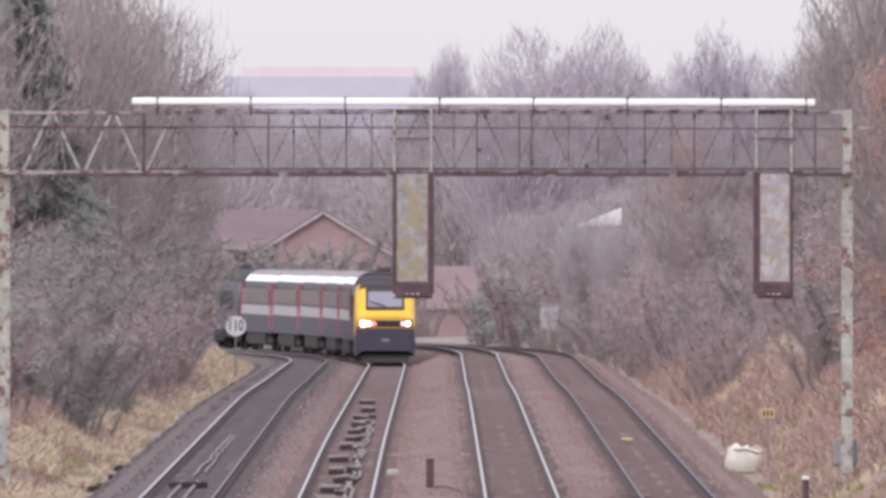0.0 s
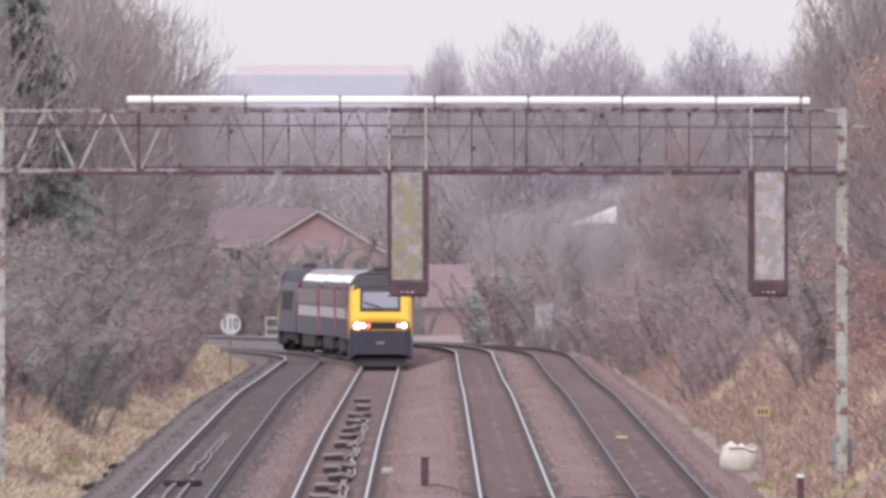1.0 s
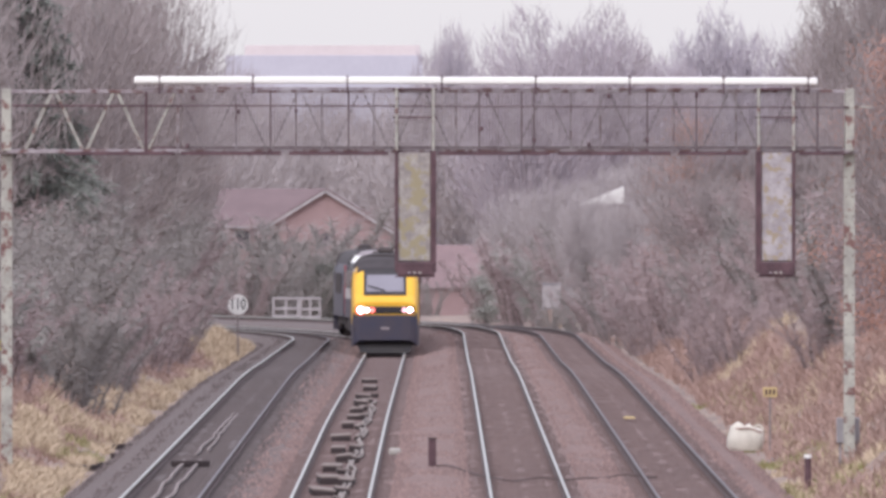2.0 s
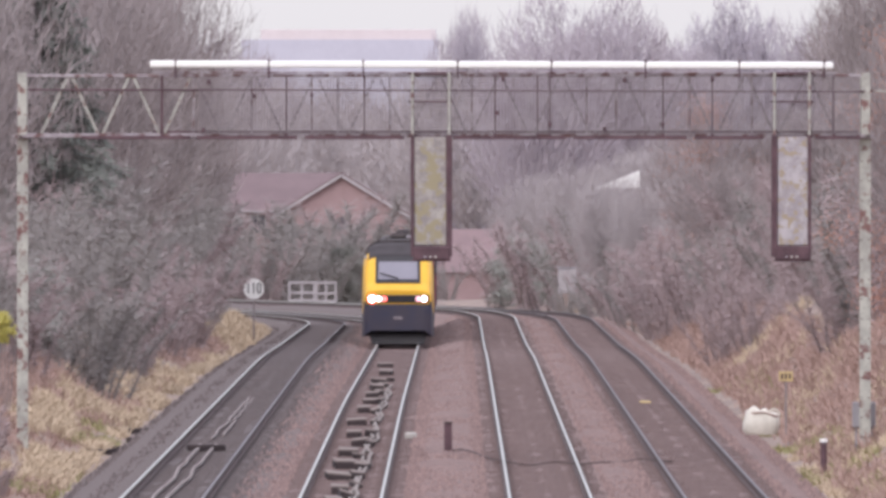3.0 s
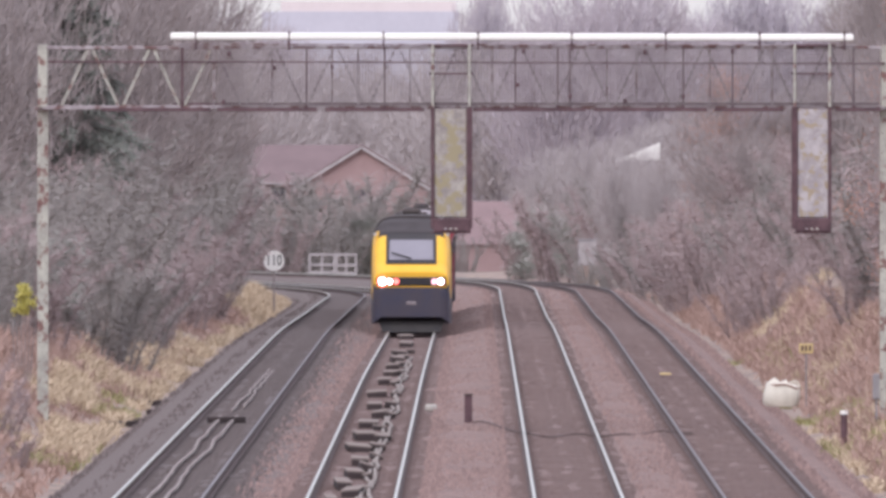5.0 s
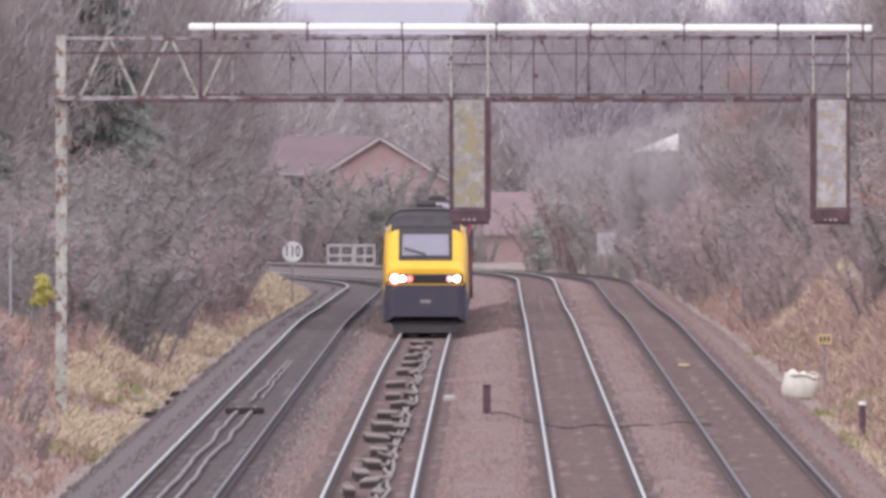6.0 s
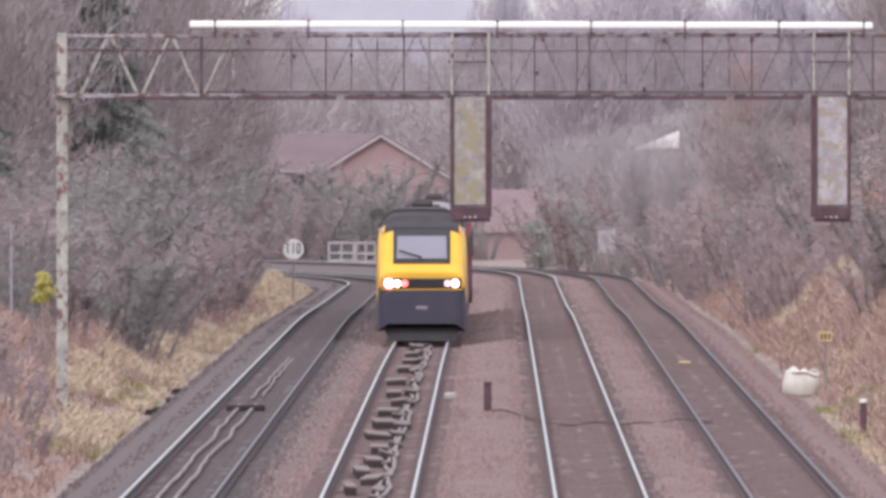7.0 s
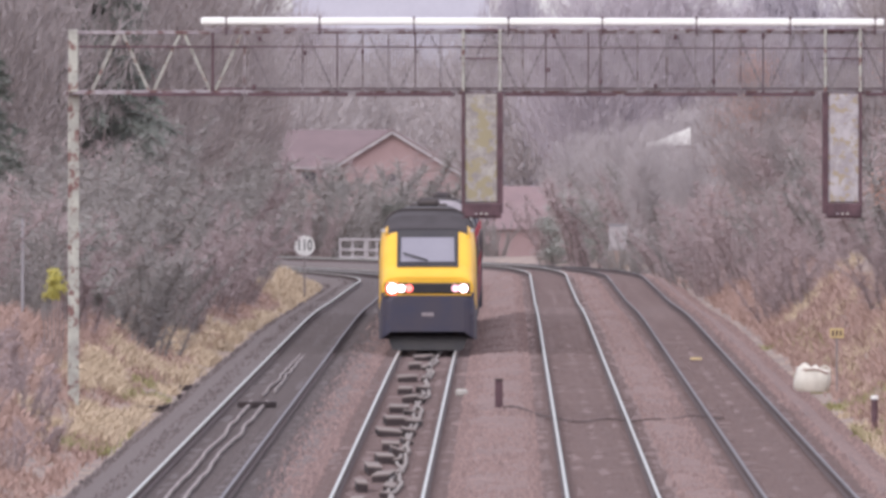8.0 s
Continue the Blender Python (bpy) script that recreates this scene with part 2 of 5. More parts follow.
# ---- geometry helpers ----
class Geo:
    """Collects vertices and faces of one mesh."""

    def __init__(self):
        self.v, self.f = [], []

    def add(self, verts, faces):
        k = len(self.v)
        self.v.extend(verts)
        self.f.extend([tuple(i + k for i in face) for face in faces])
        return self

    def box(self, c, size, bev=0.0, m=None):
        hx, hy, hz = [s / 2 for s in size]
        b = min(bev, hx * 0.9, hy * 0.9, hz * 0.9)
        if b <= 0:
            vs = [(x, y, z) for x in (-hx, hx) for y in (-hy, hy) for z in (-hz, hz)]
            fs = [(0, 1, 3, 2), (4, 6, 7, 5), (0, 4, 5, 1), (2, 3, 7, 6), (0, 2, 6, 4), (1, 5, 7, 3)]
        else:
            bm = bmesh.new()
            bmesh.ops.create_cube(bm, size=1)
            for q in bm.verts:
                q.co = (q.co.x * 2 * hx, q.co.y * 2 * hy, q.co.z * 2 * hz)
            bmesh.ops.bevel(bm, geom=bm.edges[:], offset=b, segments=1, affect="EDGES")
            bm.verts.index_update()
            vs = [tuple(q.co) for q in bm.verts]
            fs = [tuple(q.index for q in face.verts) for face in bm.faces]
            bm.free()
        if m is not None:
            vs = [tuple(m @ Vector(p)) for p in vs]
        return self.add([(p[0] + c[0], p[1] + c[1], p[2] + c[2]) for p in vs], fs)

    def tube(self, p, q, r0, r1=None, n=6, caps=True):
        r1 = r0 if r1 is None else r1
        p, q = Vector(p), Vector(q)
        d = (q - p).normalized()
        u = d.orthogonal().normalized()
        w = d.cross(u)
        vs = []
        for o, r in ((p, r0), (q, r1)):
            for i in range(n):
                t = 2 * math.pi * i / n
                vs.append(tuple(o + (u * math.cos(t) + w * math.sin(t)) * r))
        fs = [(i, (i + 1) % n, n + (i + 1) % n, n + i) for i in range(n)]
        if caps:
            fs += [tuple(range(n - 1, -1, -1)), tuple(range(n, 2 * n))]
        return self.add(vs, fs)

    def bar(self, p, q, wide, thick):
        """A flat bar from p to q in an upright plane across the line of sight, thick along y."""
        p, q = Vector(p), Vector(q)
        d = (q - p).normalized()
        side = Vector((-d.z, 0, d.x)) if abs(d.y) < 0.9 else Vector((1, 0, 0))
        deep = d.cross(side).normalized()
        vs = [tuple(o + side * a * wide / 2 + deep * b * thick / 2) for o in (p, q) for a, b in ((-1, -1), (1, -1), (1, 1), (-1, 1))]
        return self.add(vs, [(0, 1, 2, 3), (7, 6, 5, 4), (0, 4, 5, 1), (1, 5, 6, 2), (2, 6, 7, 3), (3, 7, 4, 0)])

    def spike(self, p, d, r):
        """A thin tapering twig."""
        u = d.orthogonal().normalized()
        w = d.cross(u).normalized()
        k = (d.x * 7919 + d.z * 104729) % 6.283
        u = u * math.cos(k) + w * math.sin(k)
        return self.add([tuple(p + u * r), tuple(p - u * r), tuple(p + d)], [(0, 1, 2)])

    def leaf(self, p, d, side):
        """A small folded leaf: two triangles along d."""
        fold = d.cross(side) * 0.35 / max(d.length, 1e-6)
        vs = [tuple(p), tuple(p + d * 0.5 + side + fold), tuple(p + d), tuple(p + d * 0.5 - side + fold)]
        return self.add(vs, [(0, 1, 2), (0, 2, 3)])

    def mesh(self, name, mat):
        me = bpy.data.meshes.new(name)
        me.from_pydata(self.v, [], self.f)
        me.materials.append(mat)
        me.update()
        return me


def part(name, g, mat, parent, label="", smooth=False):
    """Links the geometry as one mesh object under a thing or a part."""
    me = g.mesh(name, mat) if isinstance(g, Geo) else g
    if smooth:
        me.polygons.foreach_set("use_smooth", [True] * len(me.polygons))
    ob = new(name, me)
    ob.parent = parent
    return tagged(ob, label)


def thing(name, label, category, group="", kind="", at=None):
    """An empty at the base of a thing, which carries its parts."""
    ob = new(name)
    ob.empty_display_size = 0.2
    if at is not None:
        ob.matrix_basis = at
    return tagged(ob, label, category, group, kind)


def solid(name, g, mat, label, category, group="", kind="", at=None, smooth=False):
    """A thing that is one mesh."""
    ob = part(name, g, mat, None, smooth=smooth)
    if at is not None:
        ob.matrix_basis = at
    return tagged(ob, label, category, group, kind)


# ---- the line: four tracks, straight and then bending to the left ----
START, SLOPE, BEND, RADIUS = -2.128, 0.0021, 1040.8, 1943.7
STEP = 2.0
LINE = []
_x, _y, _h = START - SLOPE * 200, -200.0, math.atan(SLOPE)
for _i in range(2000):
    LINE.append((_x, _y, _h))
    _s = -200 + _i * STEP
    _k = min(1.0, max(0.0, (_s - BEND + 4.12) / 8.2)) / RADIUS
    _x, _y, _h = _x + math.sin(_h) * STEP, _y + math.cos(_h) * STEP, _h - _k * STEP
LINE_XY = np.array([(p[0], p[1]) for p in LINE])
OFFSETS = (-3.3, 0.0, 3.88, 7.13)
GAUGE = 1.435


def grade(s, start, steep):
    """A level line that eases into a down grade."""
    if s < start:
        return 0.0
    if s < start + 80:
        return -steep * (s - start) ** 2 / 160
    return -steep * (s - start - 40)


def fall(s):
    """Height of the second track's rails: level, then on a gentle down grade round the bend."""
    return max(-2.4, grade(s, 600.0, 0.0020))


def lift(s, off):
    """How far the other tracks lie above the second one, which dips before the bend; flat under each track."""
    rise = min(max((s - 875.2) / 227.5, 0.0), 1.0)
    dip = max(-2.4, grade(s, 747.8, 0.002892)) - fall(s)
    one, three, four = dip + 0.127 * rise, dip + 0.486 * rise, dip + 0.387 * rise
    marks = ((-4.6, one), (-2.0, one), (-1.3, 0.0), (1.3, 0.0), (2.58, three), (5.18, three), (5.83, four), (8.43, four))
    if off <= marks[0][0]:
        return marks[0][1]
    for (a, p), (b, q) in zip(marks, marks[1:]):
        if off <= b:
            return p + (q - p) * (off - a) / (b - a)
    return marks[-1][1]


def line(s, off=0.0):
    """The point at s metres along the second track and off metres to its right, and the heading."""
    k = min(max((s + 200) / STEP, 0), len(LINE) - 2)
    i = int(k)
    t = k - i
    x0, y0, h0 = LINE[i]
    x1, y1, h1 = LINE[i + 1]
    h = h0 + (h1 - h0) * t
    return (x0 + (x1 - x0) * t + math.cos(h) * off, y0 + (y1 - y0) * t - math.sin(h) * off, h)


def smooth01(t):
    t = min(max(t, 0.0), 1.0)
    return t * t * (3 - 2 * t)


def ground_height(s, off):
    z = fall(s) + lift(s, off) - 0.5
    d = max(-5.9 - off, off - 9.6, 0)
    if d > 0:
        if off < 0:
            tall = 2.4 + 0.9 * smooth01((s - 760) / 140) - 2.6 * smooth01((s - 1090) / 110)
        else:
            tall = 3.3 - 3.0 * smooth01((s - 980) / 150)
        z += tall * (0.75 * smooth01(d / 4.2) + 0.25 * smooth01(d / 12))
        z += 0.35 * min(d / 2, 1) * noise.noise(Vector((s * 0.06, off * 0.35, 1.7))) + 0.12 * min(d, 1) * noise.noise(Vector((s * 0.3, off * 0.9, 4.0)))
        z += min(max(d - 45, 0) * 0.012, 11)
    return z


def ground_at(x, y):
    i = int(np.argmin((LINE_XY[:, 0] - x) ** 2 + (LINE_XY[:, 1] - y) ** 2))
    u, v, h = LINE[i]
    off = (x - u) * math.cos(h) - (y - v) * math.sin(h)
    return ground_height(-200 + i * STEP, off)


def sweep(profile, s0, s1, step, off=0.0, wob=None):
    """A strip of the given cross-section (across, up) laid along the line."""
    g = Geo()
    count = int((s1 - s0) / step) + 1
    n = len(profile)
    vs, fs = [], []
    for i in range(count):
        s = s0 + i * step
        x, y, h = line(s, 0)
        z = fall(s)
        c, sn = math.cos(h), math.sin(h)
        for a, b in profile:
            o = off + a
            dz = wob(s, o) if wob else 0
            vs.append((x + c * o, y - sn * o, z + lift(s, o) + b + dz))
    for i in range(count - 1):
        for j in range(n - 1):
            k = i * n + j
            fs.append((k, k + 1, k + n + 1, k + n))
    return g.add(vs, fs)


# ---- ground ----
def build_ground():
    offs = [-1500, -1000, -600, -350, -200, -120, -80, -60, -46, -36, -29, -24, -20] + [-17 + i for i in range(11)] + \
           [-5.9, -5, 0, 5, 9, 9.6] + [10.2 + 0.8 * i for i in range(13)] + [22, 25, 29, 35, 43, 55, 75, 110, 170, 260, 400, 650, 1000, 1600, 2400]
    ss = [-190, -100, 0, 100, 200, 300] + [360 + 5 * i for i in range(200)] + [1370 + 25 * i for i in range(20)] + [1900 + 120 * i for i in range(15)]
    g, n = Geo(), len(offs)
    vs, fs = [], []
    for s in ss:
        for o in offs:
            x, y, h = line(s, o)
            vs.append((x, y, ground_height(s, o)))
    for i in range(len(ss) - 1):
        for j in range(n - 1):
            k = i * n + j
            fs.append((k, k + 1, k + n + 1, k + n))
    g.add(vs, fs)
    solid("ground", g, EARTH, "earth cutting banks and land with patches of dead grass", "ground", kind="structure", smooth=True)


def build_trackbed():
    def wob(s, o):
        return 0.035 * noise.noise(Vector((s * 0.5, o * 2.2, 0))) + 0.05 * noise.noise(Vector((s * 0.07, o * 0.8, 3))) if -5.6 < o < 9.2 else 0
    prof = [(-5.75, -0.52), (-5.0, -0.16), (-4.4, -0.13)]
    a = -4.0
    while a < 8.3:
        near = min(abs(a - t) for t in OFFSETS)
        prof.append((a, -0.23 if near < 1.0 else (-0.19 if near < 1.3 else -0.12)))
        a += 0.4
    prof += [(8.7, -0.16), (9.45, -0.52)]
    solid("trackbed", sweep(prof, -40, 1500, 3.0, wob=wob), BALLAST, "pinkish brown stone ballast under four tracks", "ballast", kind="structure", smooth=True)


def build_tracks():
    head = [(-0.027, -0.03), (-0.027, -0.004), (-0.021, 0.0), (0.021, 0.0), (0.027, -0.004), (0.027, -0.03)]
    foot = [(-0.07, -0.16), (-0.07, -0.148), (-0.012, -0.13), (-0.012, -0.05), (-0.034, -0.04), (0.034, -0.04), (0.012, -0.05), (0.012, -0.13), (0.07, -0.148), (0.07, -0.16)]
    for k, off in enumerate(OFFSETS):
        track = thing("railway_track", ("grey running rails with loose old rails between", "bright running rails with timbers and cable between",
                                        "brightly polished running rails on brown ballast", "dull grey running rails on brown ballast")[k], "railway track", "four running lines", "structure")
        for side in (-1, 1):
            o = off + side * (GAUGE / 2 + 0.035)
            web = part("rail", sweep(foot, -40, 1500, 4.0, o), RAIL_SIDE, track)
            shiny = RAIL_DULL if k == 3 or (k == 0 and side == 1) else RAIL_HEAD
            part("rail_head", sweep(head, -40, 1500, 4.0, o), shiny, web)
        strip = [(-1.5 + 0.25 * i, -0.185 - (0.015 if i % 2 else 0) + (0.02 if i in (0, 12) else 0)) for i in range(13)]
        part("fouled_ballast", sweep(strip, -40, 1500, 3.0, off, lambda s, o: 0.03 * noise.noise(Vector((s * 0.35, o * 3, 9)))), FOULED if k else GRIMY, track)
        # the sleepers that pass nearest are pieces of their own, the rest are joined
        g = Geo()
        alike = Geo().box((0, 0, 0), (2.5, 0.26, 0.14)).mesh("sleeper", SLEEPER if k else GRIMY)
        s, made = -38.0, 0
        while s < 1300:
            x, y, h = line(s, off)
            z = fall(s) + lift(s, off) - 0.25
            if s > 392 and made < 300:
                part("sleeper", alike, None, track).matrix_basis = pose(x, y, z, 0, 0, -math.degrees(h))
                made += 1
            else:
                g.box((x, y, z), (2.5, 0.26, 0.14), 0, Matrix.Rotation(-h, 3, "Z"))
            s += 0.68
        tagged(part("sleepers", g, SLEEPER if k else GRIMY, track), kind="stuff")


def loose(name, s0, s1, off, sway, seed, mat, r, label, category, wave):
    """A slack rail or cable lying between the rails."""
    g, pts = Geo(), []
    n = int((s1 - s0) / 1.5)
    for i in range(n + 1):
        s = s0 + i * (s1 - s0) / n
        o = off + sway * (noise.noise(Vector((s / wave, seed, 0))) * 1.3 + 0.35 * noise.noise(Vector((s / wave * 3.1, seed, 5))))
        x, y, h = line(s, o)
        pts.append((x, y, fall(s) - 0.175 + r))
    for p, q in zip(pts, pts[1:]):
        g.tube(p, q, r, n=6)
    ob = part(name, g, mat, None)
    return tagged(ob, label, category)


def build_lineside_litter():
    # old rails lying in the four-foot of the first track
    for s0, s1, off, seed, r in ((395, 556, -0.26, 3.0, 0.04), (395, 556, 0.06, 3.35, 0.04), (568, 770, -0.14, 5.0, 0.034), (575, 760, 0.02, 5.4, 0.032)):
        loose("loose_rail", s0, s1, OFFSETS[0] + off, 0.10, seed, LOOSE_RAIL, r, "rusty old rail lying loose between the rails", "rail", 22)
    # slack cable and dropped timbers in the second track
    loose("slack_cable", 392, 720, OFFSETS[1] + 0.25, 0.13, 2.2, CABLE, 0.04, "pale slack cable lying between the rails", "cable", 17)
    loose("slack_cable", 392, 700, OFFSETS[1] + 0.16, 0.12, 12.2, CABLE, 0.035, "pale slack cable lying between the rails", "cable", 12)
    rng = random.Random(4)
    laid = ((408, -0.34, 0.2), (424, -0.30, 0.17), (436, -0.05, 0.3), (444, -0.19, 0.25), (459, -0.07, 0.30), (477, -0.07, 0.32), (498, -0.17, 0.46), (516, -0.12, 0.42), (538, -0.18, 0.40), (556, -0.02, 0.30),
            (574, -0.21, 0.30), (601, -0.22, 0.46), (631, -0.17, 0.30), (658, -0.02, 0.46), (680, -0.12, 0.36), (704, -0.06, 0.34), (735, -0.10, 0.42), (770, -0.04, 0.36), (810, -0.08, 0.42))
    for s, off, w in laid:
        x, y, h = line(s, OFFSETS[1] + off - 0.03)
        long, tall = rng.uniform(3.2, 6.5), rng.uniform(0.11, 0.16)
        block = thing("timber_block", "dark old timber with a pale top board lying between the rails", "timber", "timbers in the track", at=pose(x, y, fall(s) - 0.19, 0, rng.uniform(-6, 6), rng.uniform(-1.5, 1.5)))
        part("beam", Geo().box((0, long / 2, tall / 2), (w, long, tall), 0.015), TIMBER, block)
        # paler board on top of the dark beam
        part("board", Geo().box((rng.uniform(-0.01, 0.01), long / 2 + 0.15, tall + 0.012), (w + 0.03, long, 0.03), 0.008), PALE_BOARD, block)
    s = 404.0
    while s < 800:
        x, y, h = line(s, OFFSETS[1] + rng.uniform(0.02, 0.2))
        w, long, tall = rng.uniform(0.14, 0.28), rng.uniform(1.5, 4.5), rng.uniform(0.08, 0.14)
        block = thing("timber_offcut", "dark timber offcut lying askew between the rails", "timber", "timbers in the track", at=pose(x, y, fall(s) - 0.185, rng.uniform(-0.6, 0.6), rng.uniform(-22, 22), rng.uniform(-3, 3)))
        part("beam", Geo().box((0, 0, tall / 2), (w, long, tall), 0.015), TIMBER, block)
        part("board", Geo().box((0, 0.1, tall + 0.01), (w + 0.02, long, 0.024), 0.006), PALE_BOARD, block)
        s += rng.uniform(9.0, 17.0) * (s / 440) ** 1.6
    # timbers across the first track and beside it
    for x, y, w, d, turn in ((-4.35, 548, 0.85, 0.2, 8), (-6.6, 572, 0.7, 0.25, -5), (-6.2, 590, 0.75, 0.2, 4), (-5.8, 580, 0.6, 0.2, -3), (-6.5, 610, 0.5, 0.2, 6), (-6.9, 566, 0.8, 0.5, 20)):
        z = -0.18 if x > -5 else ground_at(x, y) + 0.02
        solid("old_sleeper", Geo().box((0, 0, 0.07), (w, d, 0.14), 0.02), TIMBER, "dark discarded timber sleeper lying on the ballast", "timber", "discarded sleepers", at=pose(x, y, z, 0, 0, turn))


def build_stones():
    """Loose ballast stones, thicker on the ground towards the near end."""
    rng = np.random.default_rng(8)
    rails = [t + k * (GAUGE / 2 + 0.035) for t in OFFSETS for k in (-1, 1)]
    for name, mat, four_foot, west, count, label in (("ballast_stones", STONES, False, False, 34000, "pinkish brown angular ballast stones between the tracks"),
                                                     ("grimy_stones", DARK_STONES, True, False, 15000, "grimy dark ballast stones between the rails"),
                                                     ("oily_stones", GRIMY_STONES, None, True, 14000, "oil-blackened ballast stones on and beside the first track")):
        g, vs, fs, made = Geo(), [], [], 0
        while made < count:
            s = 392 * math.exp(rng.uniform(0, 1.02))
            o = rng.uniform(-5.5, 9.3)
            if min(abs(o - r) for r in rails) < 0.11 or (o + rng.normal() * 0.25 < -1.75) != west:
                continue
            between = min(abs(o - t) for t in OFFSETS) < 1.15
            if four_foot is not None and between != four_foot:
                continue
            x, y, h = line(s, o)
            z = fall(s) + lift(s, o) - (0.19 if between else (0.13 if -4.8 < o < 8.5 else 0.30))
            r = rng.uniform(0.022, 0.05) * (0.8 if between else 1)
            q = rng.uniform(0.6, 1.4, 6) * r
            k = len(vs)
            w = rng.uniform(0, 6.28)
            c, sn = math.cos(w), math.sin(w)
            vs += [(x + c * q[0], y + sn * q[0], z - r), (x - sn * q[1], y + c * q[1], z - r * 0.7), (x - c * q[2], y - sn * q[2], z - r), (x + sn * q[3], y - c * q[3], z - r * 0.7), (x + 0.2 * q[5], y, z + q[4] * 1.1)]
            fs += [(k, k + 1, k + 4), (k + 1, k + 2, k + 4), (k + 2, k + 3, k + 4), (k + 3, k, k + 4)]
            made += 1
        solid(name, g.add(vs, fs), mat, label, "stones", kind="stuff")


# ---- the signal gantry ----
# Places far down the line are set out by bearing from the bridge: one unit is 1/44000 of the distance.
GY, GS = 530.0, 83.02


def gx(u):
    return (u - 784) / GS


def gz(v):
    return EYE - (v - 213.5) / GS


def build_gantry():
    gantry = thing("signal_gantry", "weathered rust-streaked lattice steel signal gantry spanning four tracks", "gantry")
    left, right, low, high = gx(110), gx(1601), gz(174), gz(64)
    # posts: flanged columns
    for x, foot in ((left, gz(758)), (right, ground_at(right, GY) - 0.1)):
        prof = [(-0.117, -0.15), (0.117, -0.15), (0.117, -0.13), (0.025, -0.12), (0.025, 0.12), (0.117, 0.13), (0.117, 0.15), (-0.117, 0.15), (-0.117, 0.13), (-0.025, 0.12), (-0.025, -0.12), (-0.117, -0.13)]
        n = len(prof)
        g = Geo().add([(x + u, GY + v, z) for z in (foot, low) for u, v in prof],
                      [(i, (i + 1) % n, n + (i + 1) % n, n + i) for i in range(n)] + [tuple(range(n - 1, -1, -1)), tuple(range(n, 2 * n))])
        post = part("post", g, POST_PAINT, gantry, "white-painted post with flaking rusty patches")
        part("base_plate", Geo().box((x, GY, foot + 0.03), (0.5, 0.5, 0.06), 0.01), DARK_STEEL, post)
        part("cap_plate", Geo().box((x, GY, low + 0.03), (0.42, 0.5, 0.07), 0.01), STEEL, post)
        z = foot + 0.4
        bolts = Geo()
        while z < low - 0.2:
            for bx in (-0.075, 0.075):
                bolts.box((x + bx, GY - 0.157, z), (0.03, 0.02, 0.03), 0.005)
            z += 0.42
        tagged(part("bolt_row", bolts, DARK_STEEL, post), kind="stuff")
    for x in (left, right):
        g = Geo()
        g.box((x, GY, (low + high) / 2 + 0.06), (0.2, 1.0, high - low), 0.01)
        part("end_frame", g, POST_PAINT, gantry)
    for y in (GY - 0.45, GY + 0.45):
        for z, d in ((high, 0.07), (low + 0.05, 0.09)):
            part("chord", Geo().box(((left + right) / 2, y, z), (right - left, 0.09, d), 0.008), STEEL, gantry)
    # lattice bracing, front and back
    for y in (GY - 0.45, GY + 0.45):
        for i in range(26):
            xa, xb = gx(139 + 54.4 * i + 4), gx(139 + 54.4 * (i + 1) - 4)
            z0, z1 = (low + 0.08, high - 0.03) if i % 2 == 0 else (high - 0.03, low + 0.08)
            part("diagonal", Geo().bar((xa, y, z0), (xb, y, z1), 0.045 if i < 5 else 0.028, 0.04), POST_PAINT if i < 5 else MESH_WIRE, gantry)
    for u in (357, 577, 715, 946, 1021, 1043, 1243, 1330, 1545):
        part("upright", Geo().box((gx(u), GY - 0.5, (low + high) / 2), (0.055, 0.06, high - low), 0.006), DARK_STEEL, gantry)
    for u in (413, 516, 622, 668, 760, 905, 980, 1108, 1160, 1210, 1290, 1400):
        part("upright", Geo().box((gx(u), GY - 0.505, (low + high) / 2 + 0.02), (0.03, 0.04, high - low - 0.05), 0.004), STEEL, gantry)
    # mid rail and thin conduit
    part("guard_rail", Geo().tube((gx(120), GY - 0.53, gz(89)), (gx(1600), GY - 0.53, gz(92)), 0.022), DARK_STEEL, gantry)
    part("guard_rail", Geo().tube((gx(345), GY - 0.53, gz(58)), (gx(1548), GY - 0.53, gz(60)), 0.02), STEEL, gantry)
    # wire mesh infill panels along the walkway
    edges = [422, 516, 577, 622, 715, 796, 868, 946, 1021, 1108, 1170, 1243, 1330, 1436, 1508, 1590]
    for a, b in zip(edges, edges[1:]):
        x0, x1, z0, z1 = gx(a) + 0.02, gx(b) - 0.02, gz(166), gz(66)
        g = Geo()
        n = max(4, int((x1 - x0) / 0.062))
        for i in range(n + 1):
            x = x0 + (x1 - x0) * i / n
            g.box((x, GY - 0.54, (z0 + z1) / 2), (0.019, 0.01, z1 - z0))
        for i in range(21):
            z = z0 + (z1 - z0) * i / 20
            g.box(((x0 + x1) / 2, GY - 0.548, z), (x1 - x0, 0.008, 0.014))
        part("mesh_panel", g, MESH_WIRE, gantry, "galvanised wire mesh panel")
    # walkway grating and kick plates
    part("walkway", Geo().box(((gx(340) + gx(1590)) / 2, GY, low + 0.13), (gx(1590) - gx(340), 0.8, 0.04), 0.005), DARK_STEEL, gantry)
    cuts = [214, 408, 418, 596, 610, 785, 872, 1071, 1085, 1285, 1298, 1420, 1512, 1592]
    for a, b in zip(cuts[::2], cuts[1::2]):
        part("kick_plate", Geo().box(((gx(a) + gx(b)) / 2, GY - 0.56, gz(173.5)), (gx(b) - gx(a), 0.05, 0.075), 0.008), DARK_STEEL, gantry)
